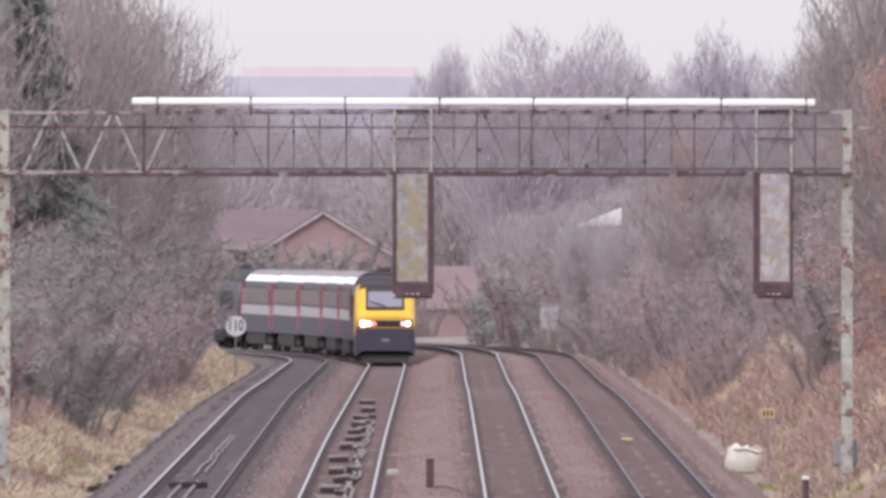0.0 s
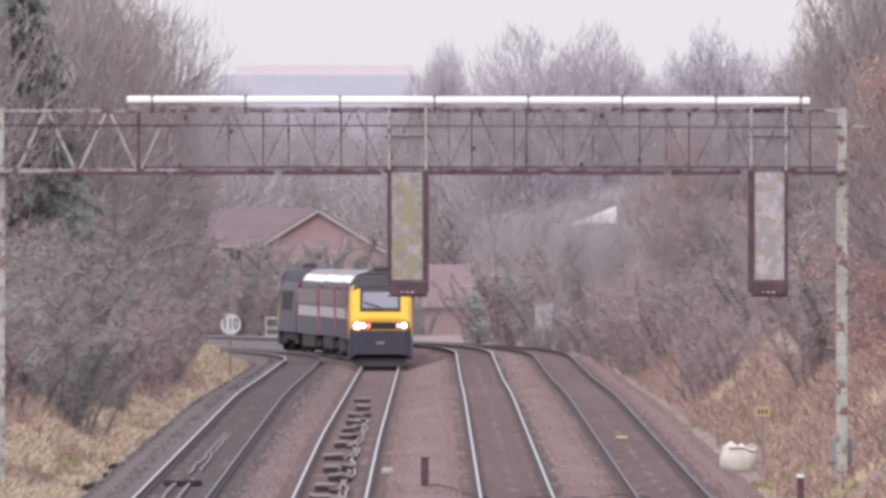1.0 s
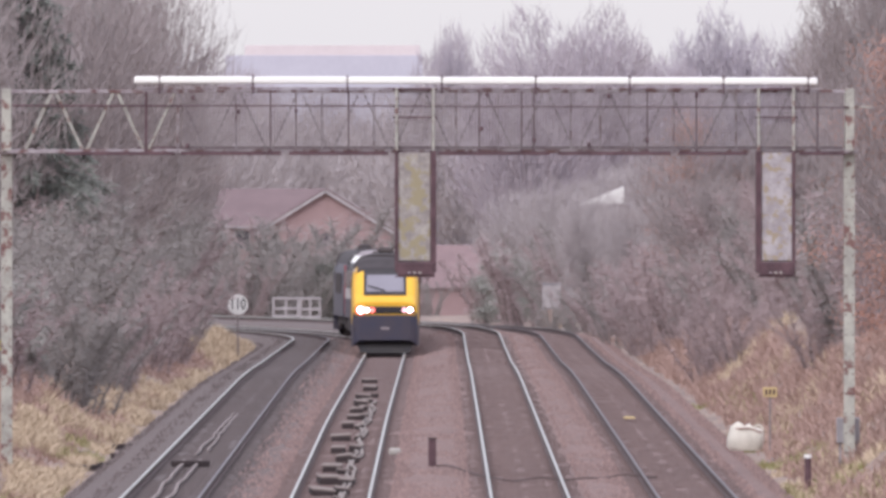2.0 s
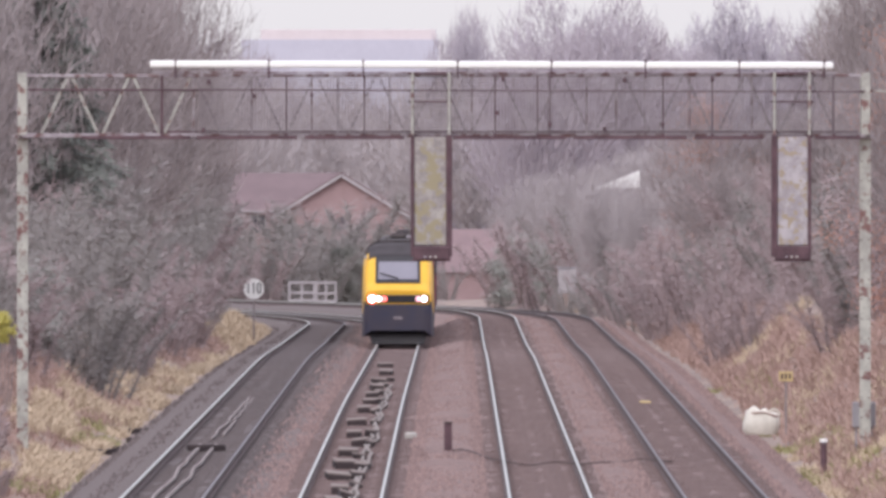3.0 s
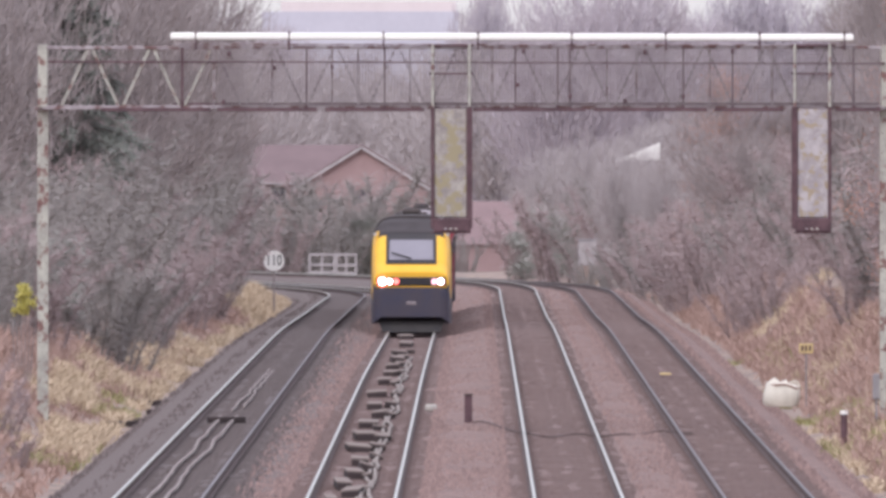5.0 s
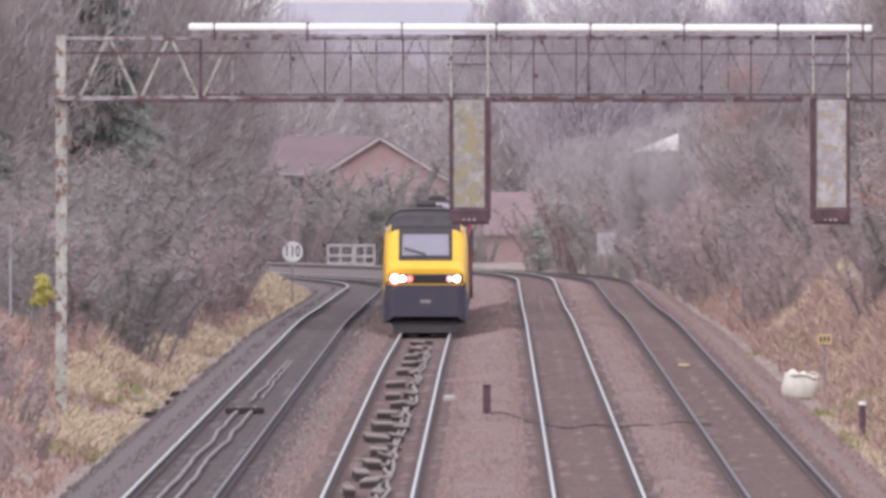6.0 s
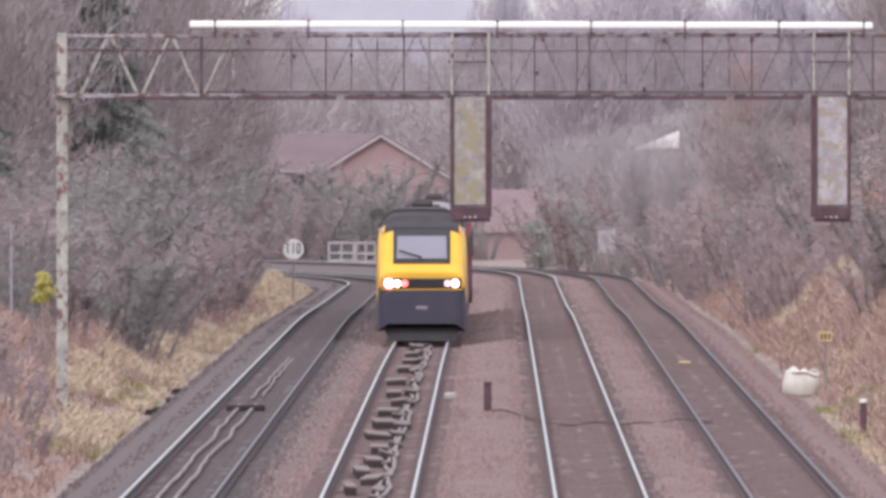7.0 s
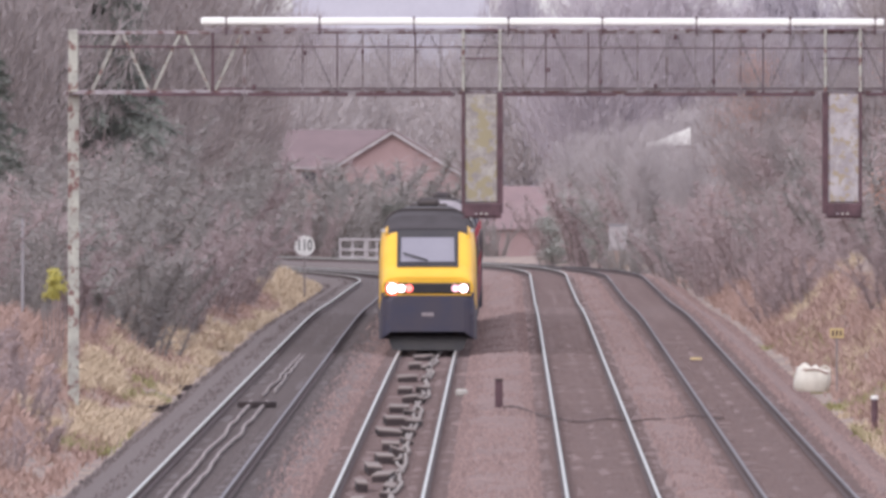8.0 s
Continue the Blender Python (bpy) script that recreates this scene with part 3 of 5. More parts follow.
    # small bolted brackets
    for u, v in ((430, 160), (440, 75), (520, 100), (622, 98), (800, 160), (960, 70), (950, 130), (1043, 150), (1140, 158), (1175, 72), (1243, 150), (1330, 70)):
        part("bracket", Geo().box((gx(u), GY - 0.58, gz(v)), (0.07, 0.06, 0.09), 0.01), DARK_STEEL, gantry)
    # bright handrail boards and their stanchions
    st = [335, 381, 546, 713, 880, 1046, 1212, 1378, 1528, 1545]
    for a, b in zip(st, st[1:]):
        x0, x1 = gx(a) + 0.012, gx(b) - 0.012
        part("handrail", Geo().box(((x0 + x1) / 2, GY - 0.60, gz(43.5 + (a - 335) * 0.0022)), (x1 - x0, 0.07, 0.15), 0.03), BRIGHT, gantry, "bright white handrail board")
    for u in st[1:-1]:
        part("stanchion", Geo().box((gx(u), GY - 0.57, gz(52)), (0.035, 0.05, 0.40), 0.006), DARK_STEEL, gantry)
    # insulators on the end of the beam
    part("bracket", Geo().tube((gx(1605), GY - 0.3, gz(91)), (gx(1640), GY - 0.3, gz(92)), 0.02), POST_PAINT, gantry)
    part("cable_loop", Geo().tube((left + 0.16, GY - 0.2, gz(205)), (left + 0.2, GY - 0.2, gz(240)), 0.012), STEEL, gantry)
    return gantry


def build_signal(u0, u1, mat, label, thick_left):
    x0, x1 = gx(u0), gx(u1)
    cx, w, y = (x0 + x1) / 2, x1 - x0, GY - 0.66
    top, bot, box = gz(172), gz(364), gz(391)
    sig = thing("colour_light_signal", label, "railway signal", "signals on the gantry")
    for sx, wide in ((x0 + 0.035, 0.13 if thick_left else 0.075), (x1 - 0.04, 0.075 if thick_left else 0.13)):
        part("side_flange", Geo().box((sx, y + 0.1, (top + bot) / 2 - 0.1), (wide, 0.30, top - bot + 0.28), 0.012), DARK_STEEL, sig)
        part("hanger", Geo().box((sx, y + 0.02, (gz(58) + top) / 2), (0.055, 0.07, gz(58) - top), 0.008), POST_PAINT, sig)
    for v in (60, 110):
        part("cross_bar", Geo().box((cx, y + 0.03, gz(v)), (w + 0.10, 0.05, 0.035 if v > 60 else 0.05), 0.006), DARK_STEEL, sig)
    part("back_plate", Geo().box((cx, y + 0.03, (top + bot) / 2), (w - 0.13, 0.05, top - bot - 0.01), 0.01), mat, sig)
    part("backing", Geo().box((cx, y + 0.12, (top + bot) / 2), (w - 0.1, 0.1, top - bot + 0.02), 0.01), DARK_STEEL, sig)
    lamp = part("lamp_box", Geo().box((cx + 0.02, y + 0.10, (bot + box) / 2 - 0.01), (w - 0.06, 0.36, bot - box - 0.02), 0.03), DARK_STEEL, sig)
    for k in range(3):
        part("terminal", Geo().box((cx - 0.12 + 0.11 * k, y - 0.09, box + 0.08), (0.06, 0.03, 0.04), 0.01), CONCRETE if k else STEEL, lamp)
    loop = Geo()
    pts = [Vector((cx + 0.02 + 0.34 * t, y - 0.06, box + 0.03 - 0.09 * math.sin(math.pi * t))) for t in [i / 8 for i in range(9)]]
    for p, q in zip(pts, pts[1:]):
        loop.tube(p, q, 0.009, n=4)
    part("cable", loop, DARK_STEEL, sig)
    part("foot_bar", Geo().box((cx, y - 0.02, box + 0.0), (w, 0.06, 0.03), 0.006), DARK_STEEL, sig)


# ---- trees and scrub ----
def grow(rng, height, spread, first, limbs, twigs, twig_len, twig_r):
    """A bare tree: trunk, forking limbs that reach to an uneven rounded crown, and fine twigs all through it."""
    wood, fine = Geo(), Geo()
    seed = rng.uniform(0, 50)
    low = height * first
    mid = Vector((0, 0, (height + low) / 2))
    rx, rz = spread * 0.5, (height - low) * 0.5

    def shell(d, t):
        lump = 1 + 0.42 * noise.noise(Vector((d.x * 1.9 + seed, d.y * 1.9, d.z * 1.9))) + 0.2 * noise.noise(Vector((d.x * 5 + seed, d.y * 5, d.z * 5)))
        return mid + Vector((d.x * rx, d.y * rx, d.z * rz)) * min(lump, 1.12) * t

    def way(lift):
        d = Vector((rng.gauss(0, 1), rng.gauss(0, 1), rng.gauss(0, 1) + lift))
        return d.normalized()

    r = height * 0.017
    p = Vector((0, 0, -0.3))
    stems = []
    for i in range(6):
        q = Vector((rng.uniform(-1, 1) * height * 0.012, rng.uniform(-1, 1) * height * 0.012, height * 0.7 * (i + 1) / 6))
        wood.tube(p, q, r, r * 0.78, n=8, caps=False)
        stems.append((p.copy(), q.copy(), r))
        p, r = q, r * 0.78
    ends = []
    for k in range(limbs):
        goal = shell(way(0.35), rng.uniform(0.75, 0.98))
        a, b, rr = stems[min(5, 1 + int(4 * max(0.0, goal.z / height - 0.25) + rng.random()))]
        p = a.lerp(b, rng.random())
        rr = min(rr * 0.5, height * 0.0055)
        for i in range(4):
            t = (i + 1) / 4
            q = p.lerp(goal, 1 / (4 - i)) + Vector((rng.gauss(0, 1), rng.gauss(0, 1), rng.gauss(0, 0.6) + 0.7 * (1 - t))) * spread * 0.022
            wood.tube(p, q, rr, rr * 0.72, n=4, caps=False)
            ends.append((p.copy(), q.copy()))
            p, rr = q, rr * 0.72
    for i in range(twigs):
        if rng.random() < 0.35:
            a, b = rng.choice(ends)
            o = a.lerp(b, rng.random())
        else:
            o = shell(way(0.2), 0.99 * rng.random() ** 0.42)
        d = ((o - Vector((0, 0, low * 0.6))).normalized() + Vector((rng.gauss(0, 1), rng.gauss(0, 1), rng.gauss(0, 1) + 0.5)) * 0.42).normalized()
        fine.spike(o - d * twig_len * 0.6, d * twig_len * rng.uniform(0.5, 1.3), twig_r)
    return wood, fine


def scrub(rng, height, spread, stems, twigs, twig_r):
    """A thicket of arching stems and twigs."""
    g, fine = Geo(), Geo()
    lines = []
    for k in range(stems):
        ang, rad = rng.uniform(0, 6.283), spread * 0.35 * math.sqrt(rng.random())
        p = Vector((math.cos(ang) * rad, math.sin(ang) * rad, -0.25))
        d = Vector((math.cos(ang) * rng.uniform(0.05, 0.55), math.sin(ang) * rng.uniform(0.05, 0.55), 1)).normalized()
        length = height * rng.uniform(0.65, 1.05)
        for i in range(5):
            q = p + d * length / 5
            g.tube(p, q, 0.03 * (1 - i * 0.15), 0.03 * (0.85 - i * 0.15), n=3, caps=False)
            lines.append((p.copy(), q.copy()))
            d = (d + Vector((rng.uniform(-0.3, 0.3), rng.uniform(-0.3, 0.3), -0.10))).normalized()
            p = q
    for i in range(twigs):
        a, b = rng.choice(lines)
        o = a.lerp(b, rng.random())
        d = Vector((rng.uniform(-1, 1), rng.uniform(-1, 1), rng.uniform(-0.35, 1.0))).normalized()
        fine.spike(o, d * rng.uniform(0.25, 0.95) * height * 0.15, twig_r)
    b = height / max(v[2] for v in fine.v)
    for q in (g, fine):
        q.v = [(x, y, z * b) for x, y, z in q.v]
    return g, fine


def leafy(rng, height, spread, leaves, size):
    """A crown of many small leaves in uneven clumps, with gaps."""
    g = Geo()
    clumps = []
    for i in range(int(26 + height * 4)):
        t = rng.random()
        rad = spread * 0.5 * math.sqrt(max(0.05, 1 - (2 * t - 0.85) ** 2)) * rng.uniform(0.25, 1.0)
        ang = rng.uniform(0, 6.283)
        clumps.append((Vector((math.cos(ang) * rad, math.sin(ang) * rad, height * (0.05 + 0.9 * t))), rng.uniform(0.28, 0.62) * spread * 0.3))
    for i in range(leaves):
        c, r = rng.choice(clumps)
        o = c + Vector((rng.gauss(0, 1), rng.gauss(0, 1), rng.gauss(0, 0.8))) * r * 0.55
        o.z = max(o.z, 0.02)
        d = Vector((rng.uniform(-1, 1), rng.uniform(-1, 1), rng.uniform(-1, 0.7))).normalized() * size * rng.uniform(0.6, 1.4)
        side = d.orthogonal().normalized() * size * 0.35
        g.leaf(o, d, side)
    return g


def conifer(rng, height, spread, tiers):
    """Trunk and drooping boughs with hanging sprays of needles."""
    wood, fine = Geo(), Geo()
    wood.tube((0, 0, -0.3), (0, 0, height * 0.97), height * 0.02, 0.03, n=7, caps=False)
    for k in range(tiers):
        t = (k + rng.uniform(-0.3, 0.3)) / tiers
        z = height * (0.10 + 0.88 * t)
        reach = spread * 0.5 * (1 - t) ** 0.75 * rng.uniform(0.6, 1.12) + 0.2
        ang = k * 2.4 + rng.uniform(-0.3, 0.3)
        out = Vector((math.cos(ang), math.sin(ang), 0))
        p = Vector((0, 0, z))
        for i in range(6):
            q = p + out * reach / 6 + Vector((0, 0, (0.05 - 0.05 * i) * reach * 0.5))
            wood.tube(p, q, 0.035, 0.028, n=3, caps=False)
            for j in range(26):
                o = p.lerp(q, rng.random())
                d = (out * rng.uniform(-0.2, 0.9) + Vector((rng.uniform(-1, 1), rng.uniform(-1, 1), rng.uniform(-1.1, 0.25)))).normalized()
                fine.leaf(o, d * rng.uniform(0.2, 0.5), d.orthogonal().normalized() * 0.032)
            p = q
    return wood, fine


def tree(name, wood, fine, bark, twig, label, category, group=""):
    t = thing(name, label, category, group)
    part("trunk", wood, bark, t)
    part("crown", fine, twig, t)
    return t


def put(ob, x, y, scale=1.0, turn=0.0, sink=0.0, tall=1.0):
    ob.matrix_basis = pose(x, y, ground_at(x, y) - sink, 0, 0, turn) @ Matrix.Diagonal((scale, scale, scale * tall, 1))
    return ob


def another(ob, x, y, scale=1.0, turn=0.0, sink=0.0, tall=1.0):
    return put(copy_thing(ob, Matrix.Identity(4)), x, y, scale, turn, sink, tall)


def build_trees():
    rng = random.Random(11)
    bare, pale = [], []
    for k, (sp, first) in enumerate(((0.62, 0.18), (0.8, 0.2), (0.5, 0.15))):
        w, f = grow(rng, 10.0, 10.0 * sp, first, 60, 13000, 0.7, 0.014)
        bare.append((w.mesh("trunk", BARK), f.mesh("crown", TWIG)))
        pale.append((w.mesh("trunk", MID_HAZE_TWIG), f.mesh("crown", MID_HAZE_TWIG)))

    def bare_tree(k, x, y, h, turn, label, wide=1.0):
        t = thing("bare_tree", label, "tree", "bare winter trees")
        # trees past 1050 m take the haze-paled twig colour
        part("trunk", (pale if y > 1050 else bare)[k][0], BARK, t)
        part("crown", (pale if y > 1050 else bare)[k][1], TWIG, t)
        z = ground_at(x, y)
        t.matrix_basis = pose(x, y, z, 0, 0, turn) @ Matrix.Diagonal((h / 10 * wide, h / 10 * wide, h / 10, 1))

    plain = "bare grey-brown winter tree with fine twigs above the cutting"
    # beside the cutting
    for k, x, y, h, turn, wide in ((1, -9.4, 900, 12.6, 20, 0.85), (0, -11.2, 860, 12.4, 80, 1.0), (2, -13.0, 780, 11.5, 140, 1.3), (0, -8.7, 985, 9.4, 200, 0.9), (1, -13.5, 700, 10.4, 10, 1.0),
                                   (1, -10.8, 830, 11.4, 100, 0.9), (2, -11.4, 930, 12.4, 310, 1.3), (0, -9.4, 1040, 9.0, 10, 1.0),
                                   (0, 18.0, 900, 12.6, 60, 0.95), (1, 20.8, 980, 13.4, 160, 1.0), (2, 14.2, 840, 5.6, 230, 1.3), (0, 15.6, 1000, 6.6, 300, 1.2), (1, 12.6, 980, 5.0, 330, 1.2), (2, 16.6, 930, 6.4, 30, 1.2),
                                   (2, 13.8, 1120, 7.2, 45, 1.3), (0, 9.3, 1140, 6.6, 15, 0.9), (1, 10.8, 1135, 6.2, 75, 0.7), (0, 10.6, 1180, 7.6, 110, 1.1), (1, 8.4, 1215, 7.4, 190, 0.9), (2, 18.0, 1200, 8.5, 250, 1.2), (0, 6.4, 1240, 6.6, 90, 1.1), (1, 13.0, 1230, 8.6, 200, 1.0), (2, 15.4, 1160, 8.0, 300, 1.2)):
        bare_tree(k, x, y, h, turn, plain, wide)
    # far trees, with haze painted into their pale twig colours
    far = []
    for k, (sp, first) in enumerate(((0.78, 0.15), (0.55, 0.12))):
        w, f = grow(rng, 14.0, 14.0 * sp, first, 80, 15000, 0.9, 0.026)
        far.append((w.mesh("trunk", FAR_HAZE_TWIG), f.mesh("crown", FAR_HAZE_TWIG)))
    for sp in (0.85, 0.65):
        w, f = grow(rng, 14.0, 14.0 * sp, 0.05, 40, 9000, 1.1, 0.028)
        far.append((w.mesh("trunk", MID_HAZE_TWIG), f.mesh("crown", MID_HAZE_TWIG)))

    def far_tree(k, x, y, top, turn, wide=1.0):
        t = thing("distant_tree", "bare tree far beyond the bend, haze painted into its pale colour", "tree", "distant trees")
        part("trunk", far[k][0], FAR_HAZE_TWIG, t)
        part("crown", far[k][1], FAR_HAZE_TWIG, t)
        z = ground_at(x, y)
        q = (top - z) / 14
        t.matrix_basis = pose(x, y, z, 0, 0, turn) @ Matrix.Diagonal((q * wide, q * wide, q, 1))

    far_tree(0, 11.0, 1500, 16.7, 30, 0.95)
    far_tree(0, 13.4, 1520, 15.2, 120, 0.9)
    far_tree(0, 8.4, 1490, 14.4, 200, 0.8)
    far_tree(1, 3.9, 1600, 15.8, 10, 0.62)
    far_tree(1, 5.0, 1605, 13.6, 60, 0.7)
    far_tree(0, 26.2, 1620, 15.8, 250, 0.8)
    far_tree(1, 29.0, 1640, 15.2, 20, 0.9)
    far_tree(1, 18.0, 1580, 13.8, 75, 0.9)
    far_tree(0, -16.0, 1900, 16.4, 60)
    far_tree(0, -12.5, 1950, 14.8, 160)
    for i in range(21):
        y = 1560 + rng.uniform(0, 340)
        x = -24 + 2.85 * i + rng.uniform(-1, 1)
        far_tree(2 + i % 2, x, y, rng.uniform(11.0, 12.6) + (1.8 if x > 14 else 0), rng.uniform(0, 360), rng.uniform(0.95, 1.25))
    # far evergreens, their crowns paled by haze in the colour
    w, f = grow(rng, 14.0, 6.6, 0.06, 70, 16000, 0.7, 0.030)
    ev = tree("distant_conifer", w, f, FAR_HAZE_TWIG, FAR_HAZE_NEEDLE, "evergreen tree far beyond the bend, haze painted into its pale colour", "tree", "distant trees")
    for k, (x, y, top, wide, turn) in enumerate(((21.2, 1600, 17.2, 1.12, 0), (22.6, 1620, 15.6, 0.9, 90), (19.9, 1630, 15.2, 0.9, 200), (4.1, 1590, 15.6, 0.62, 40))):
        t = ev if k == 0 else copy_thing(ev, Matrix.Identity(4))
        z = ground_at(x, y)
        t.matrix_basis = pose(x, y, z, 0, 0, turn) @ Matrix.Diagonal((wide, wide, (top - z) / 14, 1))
    # dark conifers on the near side of the cutting
    w, f = conifer(rng, 10.0, 5.2, 95)
    con = tree("conifer_tree", w, f, BARK, NEEDLE, "dark green drooping conifer on the cutting side", "tree", "conifers")
    put(con, -11.2, 780, 1.15, 0)
    another(con, -13.6, 800, 1.2, 70)
    another(con, -13.2, 690, 0.75, 150)
    pine = tree("pine_tree", Geo().tube((0, 0, -0.3), (0.2, 0, 7.0), 0.16, 0.09, n=8, caps=False).tube((0.15, 0, 5.2), (1.2, 0.2, 7.6), 0.06, 0.03, n=5, caps=False),
                Geo().add(*(lambda q: ([(x, y, z + 6.0) for x, y, z in q.v], q.f))(leafy(rng, 3.0, 4.6, 11000, 0.10))), BARK, NEEDLE, "dark pine with a spreading crown above the bank", "tree", "conifers")
    put(pine, -11.6, 865, 1.2, 0)
    another(pine, -14.0, 850, 1.35, 120)
    another(pine, -10.6, 800, 0.55, 60)
    # russet tree by the post
    w, f = grow(rng, 8.0, 5.5, 0.2, 40, 7000, 0.6, 0.013)
    rus = thing("russet_tree", "tree holding russet orange dead leaves", "tree", "russet trees")
    part("trunk", w, BARK, rus)
    part("crown", f, TWIG, rus)
    part("leaves", leafy(rng, 8.0, 5.5, 8500, 0.075), RUSSET, rus)
    put(rus, 12.5, 600, 0.9, 0)
    another(rus, 13.4, 585, 0.7, 100)
    another(rus, 13.6, 640, 0.95, 200)
    another(rus, 12.2, 1000, 0.98, 60)


def build_scrub():
    rng = random.Random(23)
    kinds = []
    for k in range(4):
        h, sp = ((4.0, 3.4), (3.0, 3.2), (4.6, 3.0), (3.4, 3.8))[k]
        g, f = scrub(rng, h, sp, 18, 5000, 0.0125)
        kinds.append(((g.mesh("stems", BARK), f.mesh("twigs", GREY_SCRUB)), (g.mesh("stems", BARK), f.mesh("twigs", SCRUB)), h))

    def bush(x, y, h, brown):
        grey, red, base = kinds[rng.randrange(4)]
        q = h / base
        if x < 0 and y > 820 and y < 1260 and x + 2.1 * q > -0.0069 * y:
            x = -0.0069 * y - 2.1 * q
        if 520 < y < 575 and -11.5 < x < -6:
            y -= 60
            x -= 3.5
        ob = thing("scrub_bush", "tangled brown leafless scrub on the cutting side" if brown else "tangled grey leafless scrub on the cutting side", "bush", "lineside scrub")
        tagged(part("thicket", (red if brown else grey)[0], BARK, ob), kind="stuff")
        tagged(part("crown", (red if brown else grey)[1], SCRUB, ob), kind="stuff")
        ob.matrix_basis = pose(x, y, ground_at(x, y), 0, 0, rng.uniform(0, 360)) @ Matrix.Diagonal((q * 1.15, q * 1.15, q, 1))

    # thickets along the left bank
    for i in range(68):
        s = 545 + 590 * (i / 68) ** 1.05 + rng.uniform(-8, 8)
        o = rng.choice((-7.6, -8.8, -10.4, -12.6)) - 1.6 * smooth01((680 - s) / 80) - 1.5 * smooth01((s - 840) / 80) + rng.uniform(-0.6, 0.6)
        x, y, h = line(s, o)
        bush(x, y, rng.uniform(2.3, 3.6) + (0.9 if o < -10 else 0) + 0.9 * smooth01((s - 700) / 200), rng.random() < 0.25)
    for x, y, h in ((-7.7, 972, 1.2), (-8.8, 966, 2.0), (-8.7, 500, 1.5), (-9.1, 470, 1.4), (-8.3, 452, 0.9), (-9.3, 512, 1.9), (-8.0, 478, 0.8)):
        bush(x, y, h, y < 600)
    # and along the right bank
    for i in range(72):
        s = 610 + 540 * (i / 72) ** 1.0 + rng.uniform(-8, 8)
        o = rng.choice((10.9, 12.0, 13.6, 15.4, 17.2)) + 1.5 * smooth01((760 - s) / 150) + rng.uniform(-0.6, 0.6)
        x, y, h = line(s, o)
        bush(x, y, rng.uniform(2.2, 3.6) + (0.9 if o > 13.5 else 0), rng.random() < 0.75)
    # beyond the bend, in front of the houses
    for x, y, h in ((-6.0, 1318, 4.8), (-4.8, 1330, 5.8), (-3.6, 1325, 6.6), (-2.4, 1335, 5.8), (-4.2, 1340, 6.2), (-1.2, 1325, 4.4), (-7.6, 1315, 3.8), (0.6, 1330, 3.0), (-9.0, 1330, 4.4), (-10.5, 1320, 4.6), (-12, 1310, 5), (2.2, 1320, 2.2), (-8.0, 1360, 5.2),
                    (7.2, 1205, 5.0), (8.6, 1200, 5.2), (10.0, 1190, 5.0), (9.0, 1160, 2.6), (8.2, 1150, 1.7), (7.4, 1155, 1.5), (9.6, 1140, 2.0), (11.2, 1140, 4.6), (12.2, 1110, 4.4), (11.0, 1090, 3.2), (6.2, 1230, 4.6)):
        bush(x, y, h, rng.random() < 0.3)
    # ivy-clad bushes
    iv = solid("ivy_bush", leafy(rng, 3.6, 3.0, 8500, 0.11), IVY, "dense dark green ivy-clad bush beside the line", "bush", "evergreen bushes")
    put(iv, 5.7, 1228, 1.05, 0)
    another(iv, 6.2, 1220, 1.0, 80)
    another(iv, 7.6, 1212, 0.85, 160)
    another(iv, 5.0, 1236, 0.7, 200)
    another(iv, -3.0, 1322, 0.9, 200)
    another(iv, -9.6, 640, 0.7, 30)
    go = thing("yellow_bush", "small bright yellow-green bush on the bank", "bush")
    part("leaves", Geo().add(*(lambda q: ([(x, y, z + 1.55) for x, y, z in q.v], q.f))(leafy(rng, 0.85, 0.6, 1100, 0.07))), GORSE, go)
    for k in range(6):
        part("stem", Geo().tube((0.05 * k - 0.12, 0, -0.2), (0.12 * k - 0.3, 0.1 * (k % 2), 2.1), 0.02, 0.01, n=5, caps=False), BARK, go)
    gx0, gy0 = (75 - 784) * 562 / 44000, 562
    go.matrix_basis = pose(gx0, gy0, ground_at(gx0, gy0))


